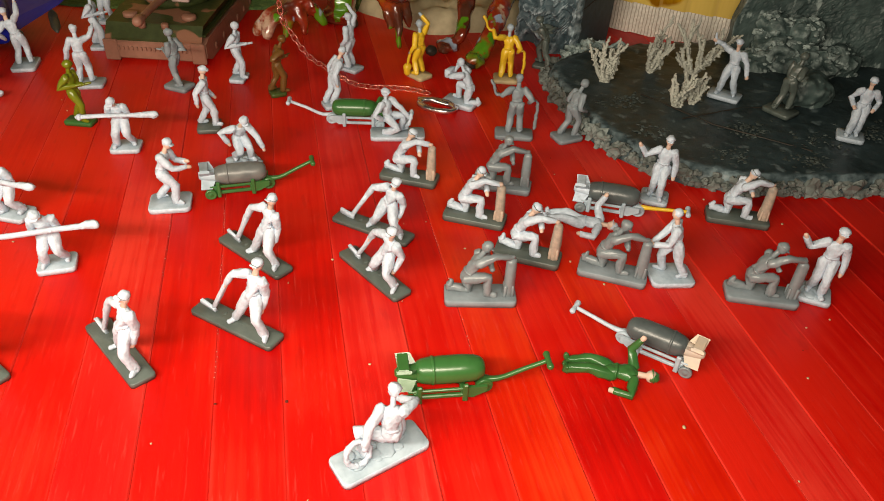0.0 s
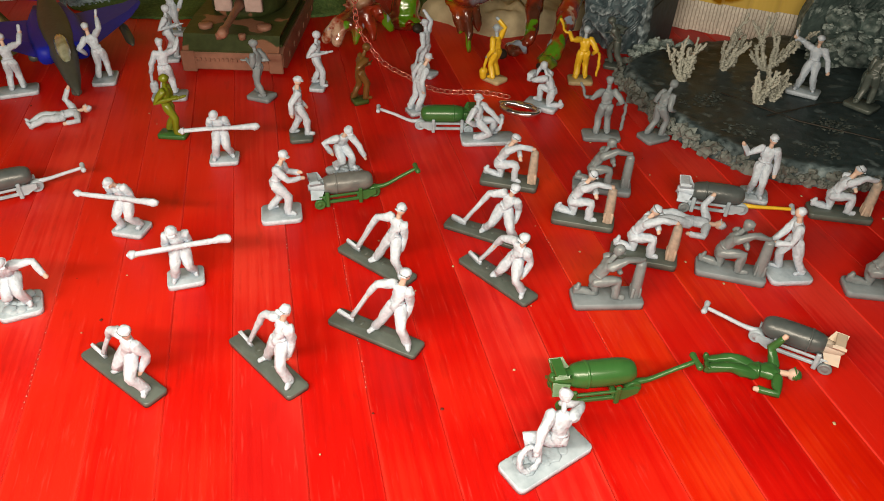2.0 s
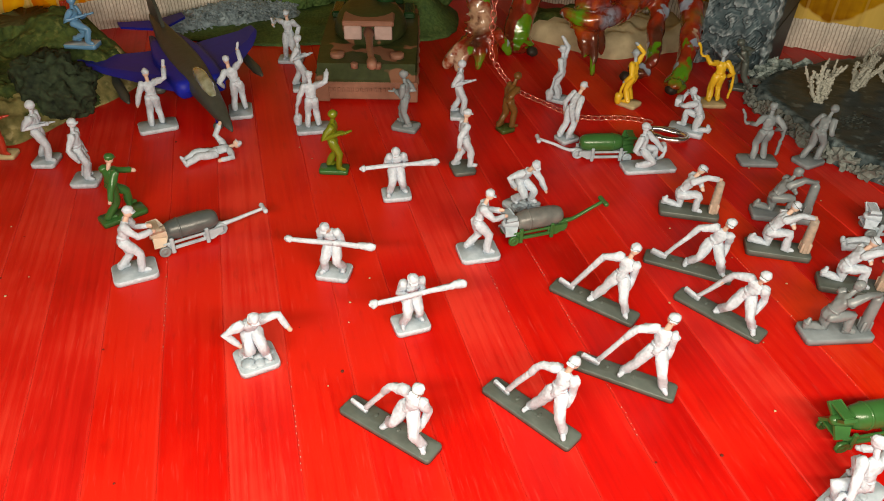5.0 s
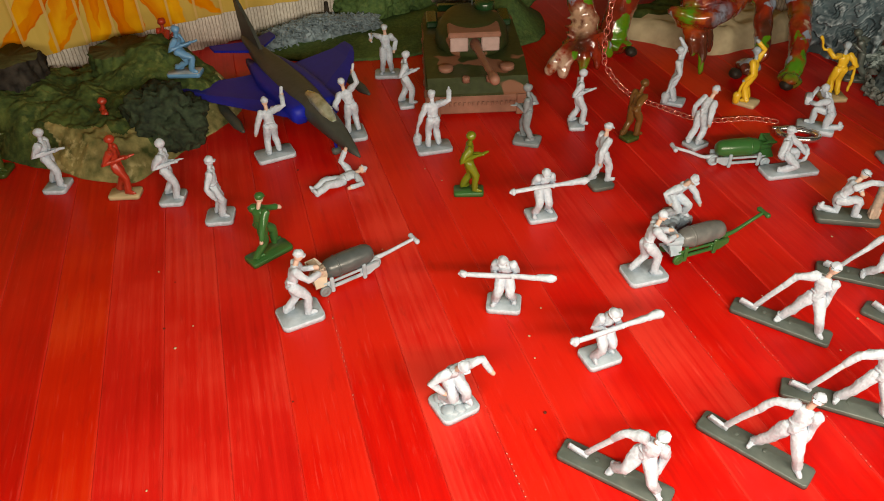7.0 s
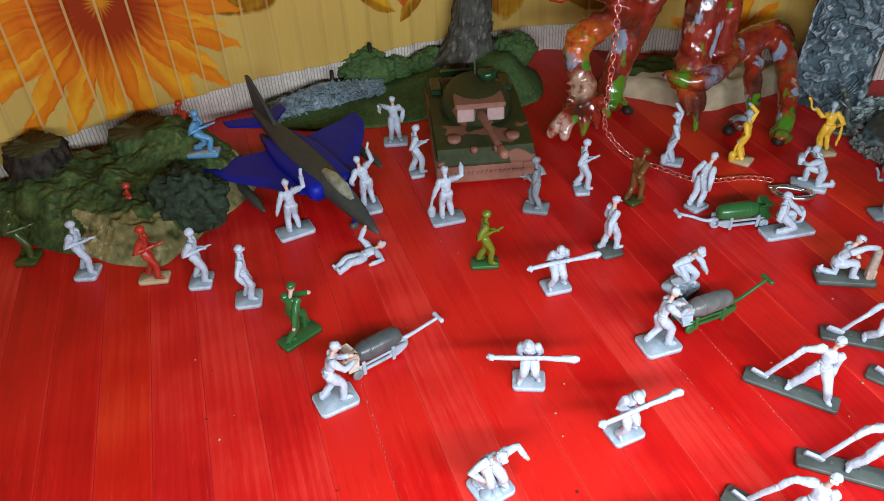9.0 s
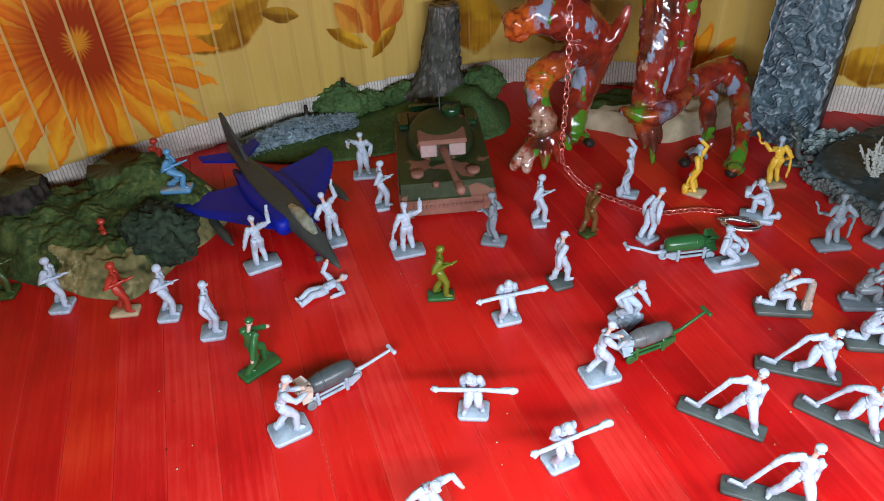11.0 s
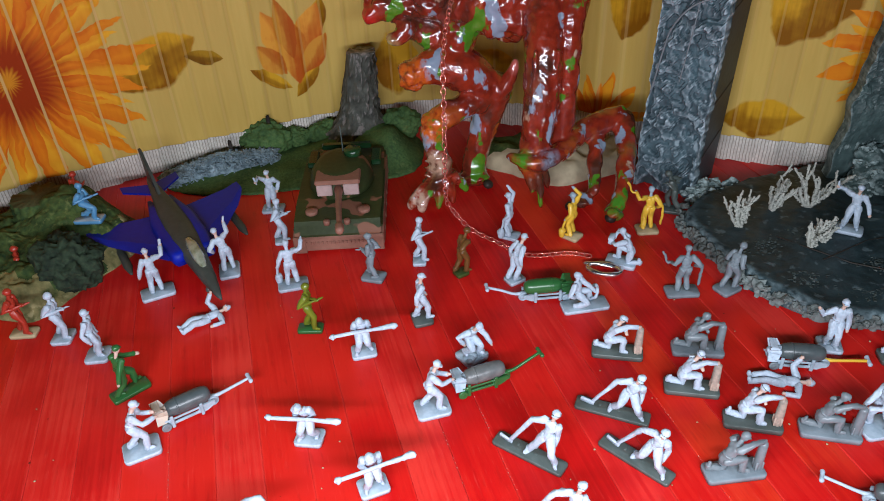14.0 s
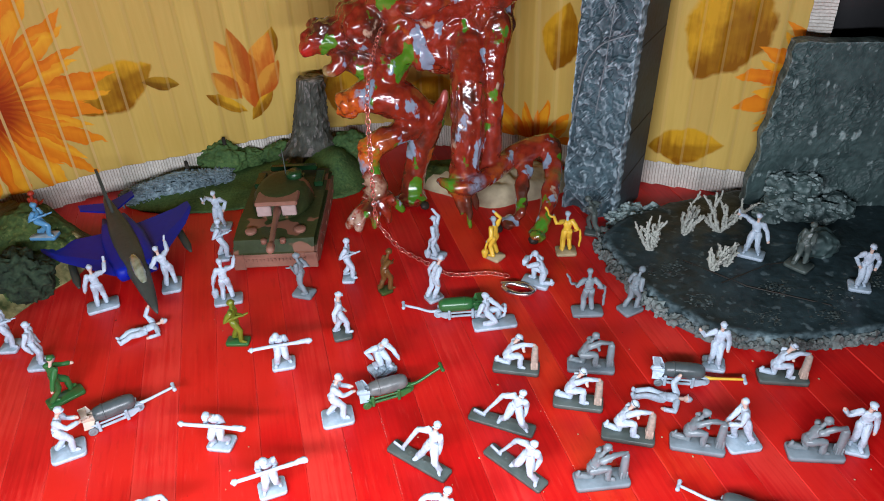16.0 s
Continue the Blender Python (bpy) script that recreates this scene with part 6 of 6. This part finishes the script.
bm = bmesh.new()
wedge(bm, [(40, 14.5, 19.5, 3, 9.5), (36, 14.5, 19.5, 2.4, 14.5), (20, 14.5, 20, 2.2, 15.5), (-24, 14.5, 20, 2.2, 15), (-38, 14, 19, 5, 13)])
part("hull", bm, CAMO, tank, smooth=False)
for sgn in (-1, 1):
    bm = bmesh.new()
    wedge(bm, [(39, 3, 3, 2.5, 8), (34, 3, 3, 0.1, 9.5), (-33, 3, 3, 0.1, 9.5), (-38, 3, 3, 3, 8)])
    bm.transform(Matrix.Translation((sgn * 17.6, 0, 0)))
    track = part("track", bm, RUST, tank, smooth=False)
    for k in range(6):
        bm = bmesh.new()
        tube(bm, [(sgn * 18.4, -28 + 11 * k, 3.4), (sgn * 19.2, -28 + 11 * k, 3.4)], 2.3, 0, 14)
        part("road_wheel", bm, RUST, track)
bm = bmesh.new()
box(bm, (0, 39.4, 4.8), (34, 2.2, 7.4), bevel=0.5)
part("front_plate", bm, RUST, tank, "pinkish brown ribbed plate", smooth=False)
for k in range(17):
    bm = bmesh.new()
    box(bm, (-14.4 + 1.8 * k, 40.8, 5.6), (0.9, 0.8, 1.5), bevel=0.15)
    part("rib", bm, RUST, tank, smooth=False)
for sgn in (-1, 1):
    bm = bmesh.new()
    drum(bm, sgn * 12, 29.5, 14.4, 16.4, 2.9)
    part("hatch", bm, RUST, tank)
bm = bmesh.new()
n = 20
rows = []
for z, k in ((14.8, 1.0), (17, 1.08), (22, 0.98), (25.5, 0.8), (26.5, 0.6)):
    rows.append([Vector((14.5 * k * math.cos(2 * math.pi * i / n), 3 + (17 if math.sin(2 * math.pi * i / n) > 0 else 21) * k * math.sin(2 * math.pi * i / n), z)) for i in range(n)])
loft(bm, rows)
turret = part("turret", bm, CAMO, tank)
for sgn in (-1, 1):
    bm = bmesh.new()
    box(bm, (sgn * 6.2, 20.2, 21.2), (7.2, 2.4, 5.6), 0, None, 0.4)
    part("armour_plate", bm, material("pale_pink_plastic", (0.44, 0.32, 0.3), 0.45), turret, "pale pink plate", smooth=False)
bm = bmesh.new()
box(bm, (0, 14.6, 24.6), (21, 12, 2.4), 0, None, 0.6)
part("turret_roof", bm, RUST, turret, smooth=False)
bm = bmesh.new()
tube(bm, [(0, 17, 20.5), (-0.7, 25, 21.2), (-2.2, 42, 22.6), (-3.9, 57, 23.9)], [2.6, 1.6, 1.3, 1.2], 0, 14)
gun = part("barrel", bm, RUST, turret)
bm = bmesh.new()
tube(bm, [(-3.7, 55.5, 23.8), (-4.1, 59.6, 24.1)], 1.9, 0, 14)
part("muzzle", bm, RUST, gun, "pinkish round muzzle")
bm = bmesh.new()
drum(bm, -6, -5, 25.4, 29.6, 4.2, 0.8)
part("cupola", bm, DARK_CUP := material("dark_glossy_green", (0.012, 0.05, 0.016), 0.25), turret, "glossy dark green cupola")
for x, y, w, d in ((-16, -20, 5, 14), (16, -20, 5, 14), (0, -34, 26, 4)):
    bm = bmesh.new()
    box(bm, (x, y, 16.4), (w, d, 3.0), 0, None, 0.6)
    part("stowage_bin", bm, DARK_CUP, tank, "dark green bin on the rear deck", smooth=False)
for k in range(5):
    bm = bmesh.new()
    box(bm, (-6 + 3 * k, -24, 15.4), (1.6, 9, 0.9), 0, None, 0.2)
    part("deck_grille", bm, DARK_CUP, tank, smooth=False)
for sgn in (-1, 1):
    bm = bmesh.new()
    box(bm, (sgn * 18.0, 0, 10.6), (4.6, 74, 1.0), 0, None, 0.3)
    part("mudguard", bm, CAMO, tank, smooth=False)
    bm = bmesh.new()
    box(bm, (sgn * 17.6, 40.4, 4.6), (5.8, 1.4, 8.6), 0, None, 0.4)
    part("track_guard", bm, RUST, tank, "pinkish brown track end", smooth=False)
    bm = bmesh.new()
    drum(bm, sgn * 4.6, 37.2, 13.2, 15.4, 1.5)
    part("lamp", bm, RUST, tank)
bm = bmesh.new()
tube(bm, [(-1, -8, 26), (-1, -8, 40)], [0.35, 0.25], 0, 6)
part("aerial", bm, SLATE, turret)
tank.matrix_basis = place(-133.5, 322.5, 0, 181)

# ---- the jet ----
JET_GREY = material("dark_grey_green_paint", (0.06, 0.07, 0.062), 0.46, var=0.15, bump=0.15)
JET_BLUE = material("deep_blue_plastic", (0.006, 0.016, 0.34), 0.5, var=0.12)
jet = tagged(new("toy_jet"), "dark grey toy jet fighter with deep blue wings", "toy jet")
bm = bmesh.new()
rings = []
for y, w, h, z in ((50, 0.4, 0.4, 8.6), (45, 1.6, 1.6, 9.2), (36, 3.0, 3.2, 10.2), (26, 4.0, 4.4, 11.2), (16, 5.0, 4.8, 11.8), (6, 6.4, 4.6, 12), (-6, 6.6, 4.5, 12.4), (-22, 5.6, 4.2, 13), (-38, 3.6, 3.6, 14), (-52, 2.0, 2.6, 15), (-57, 1.2, 1.4, 15.2)):
    rings.append([Vector((w * math.copysign(abs(math.cos(a)) ** 0.8, math.cos(a)), y, z + h * math.copysign(abs(math.sin(a)) ** 0.85, math.sin(a)))) for a in (2 * math.pi * k / 16 for k in range(16))])
loft(bm, rings)
part("fuselage", bm, JET_GREY, jet)
for sgn in (-1, 1):
    bm = bmesh.new()
    rows = []
    for x, le, te, z, th in ((4, 19, -29, 10.6, 1.3), (11, 13, -29, 10.8, 1.2), (30, -12, -31, 11.8, 0.9), (34.5, -20, -32.5, 12.5, 0.8), (36.5, -25, -32.5, 12.8, 0.4)):
        rows.append([Vector((sgn * x, le, z)), Vector((sgn * x, le * 0.7 + te * 0.3, z + th)), Vector((sgn * x, te, z + 0.1)), Vector((sgn * x, te, z - 0.1)), Vector((sgn * x, le * 0.7 + te * 0.3, z - th))])
    loft(bm, rows)
    bmesh.ops.recalc_face_normals(bm, faces=bm.faces[:])
    part("wing", bm, JET_BLUE, jet, "deep blue swept wing", smooth=False)
    bm = bmesh.new()
    flank = []
    for y, w, h in ((17, 2.6, 3.0), (14, 3.4, 3.4), (0, 4.4, 3.6), (-16, 4.2, 3.4), (-30, 2.8, 2.8), (-40, 1.0, 1.6)):
        flank.append([Vector((sgn * (6.2 * (1 if y > -20 else 0.8)) + w * math.copysign(abs(math.cos(a)) ** 0.6, math.cos(a)), y, 11.4 + h * math.copysign(abs(math.sin(a)) ** 0.6, math.sin(a)))) for a in (2 * math.pi * q / 14 for q in range(14))])
    loft(bm, flank)
    bmesh.ops.recalc_face_normals(bm, faces=bm.faces[:])
    part("air_intake", bm, JET_BLUE, jet)
    bm = bmesh.new()
    outline = ((2, -42, 14.4), (2, -53, 14.4), (14, -62, 12.6), (14, -56, 12.6))
    loft(bm, [[Vector((sgn * x, y, z - 0.5)) for x, y, z in outline], [Vector((sgn * x, y, z + 0.5)) for x, y, z in outline]])
    bmesh.ops.recalc_face_normals(bm, faces=bm.faces[:])
    part("tailplane", bm, JET_BLUE, jet, smooth=False)
    bm = bmesh.new()
    tube(bm, [(sgn * 26, 8, 7.4), (sgn * 26, 2, 7.4), (sgn * 26, -12, 7.4), (sgn * 26, -19, 7.4)], [0.7, 1.9, 1.9, 0.6], 0, 12)
    part("drop_tank", bm, JET_GREY, jet)
    bm = bmesh.new()
    tube(bm, [(sgn * 11, -10, 10), (sgn * 11, -10, 1.8)], 0.6, 0, 7)
    leg = part("undercarriage_leg", bm, JET_BLUE, jet)
    bm = bmesh.new()
    tube(bm, [(sgn * 11 - 0.7, -10, 1.8), (sgn * 11 + 0.7, -10, 1.8)], 1.75, 0, 12)
    part("wheel", bm, SLATE, leg)
bm = bmesh.new()
tube(bm, [(0, 30, 9), (0, 30.5, 1.6)], 0.6, 0, 7)
leg = part("undercarriage_leg", bm, JET_BLUE, jet)
bm = bmesh.new()
tube(bm, [(-0.6, 30.5, 1.5), (0.6, 30.5, 1.5)], 1.45, 0, 12)
part("wheel", bm, SLATE, leg)
bm = bmesh.new()
outline = ((-32, 15), (-42, 24), (-56, 32), (-59, 32), (-56, 15.5))
loft(bm, [[Vector((-0.7, y, z)) for y, z in outline], [Vector((0.7, y, z)) for y, z in outline]])
bmesh.ops.recalc_face_normals(bm, faces=bm.faces[:])
part("tail_fin", bm, JET_GREY, jet, smooth=False)
bm = bmesh.new()
tube(bm, [(0, 31, 13.6), (0, 26, 15.4), (0, 18, 16.4), (0, 11, 15.8)], [1.4, 2.4, 2.6, 1.8], 0, 14)
part("canopy", bm, material("scuffed_clear_canopy", (0.34, 0.38, 0.3), 0.12, var=0.35, coat=1.0, second=(0.12, 0.13, 0.06)), jet, "scuffed pale glossy canopy")
jet.matrix_basis = place(-202.0, 282.6, 0, -148.6)
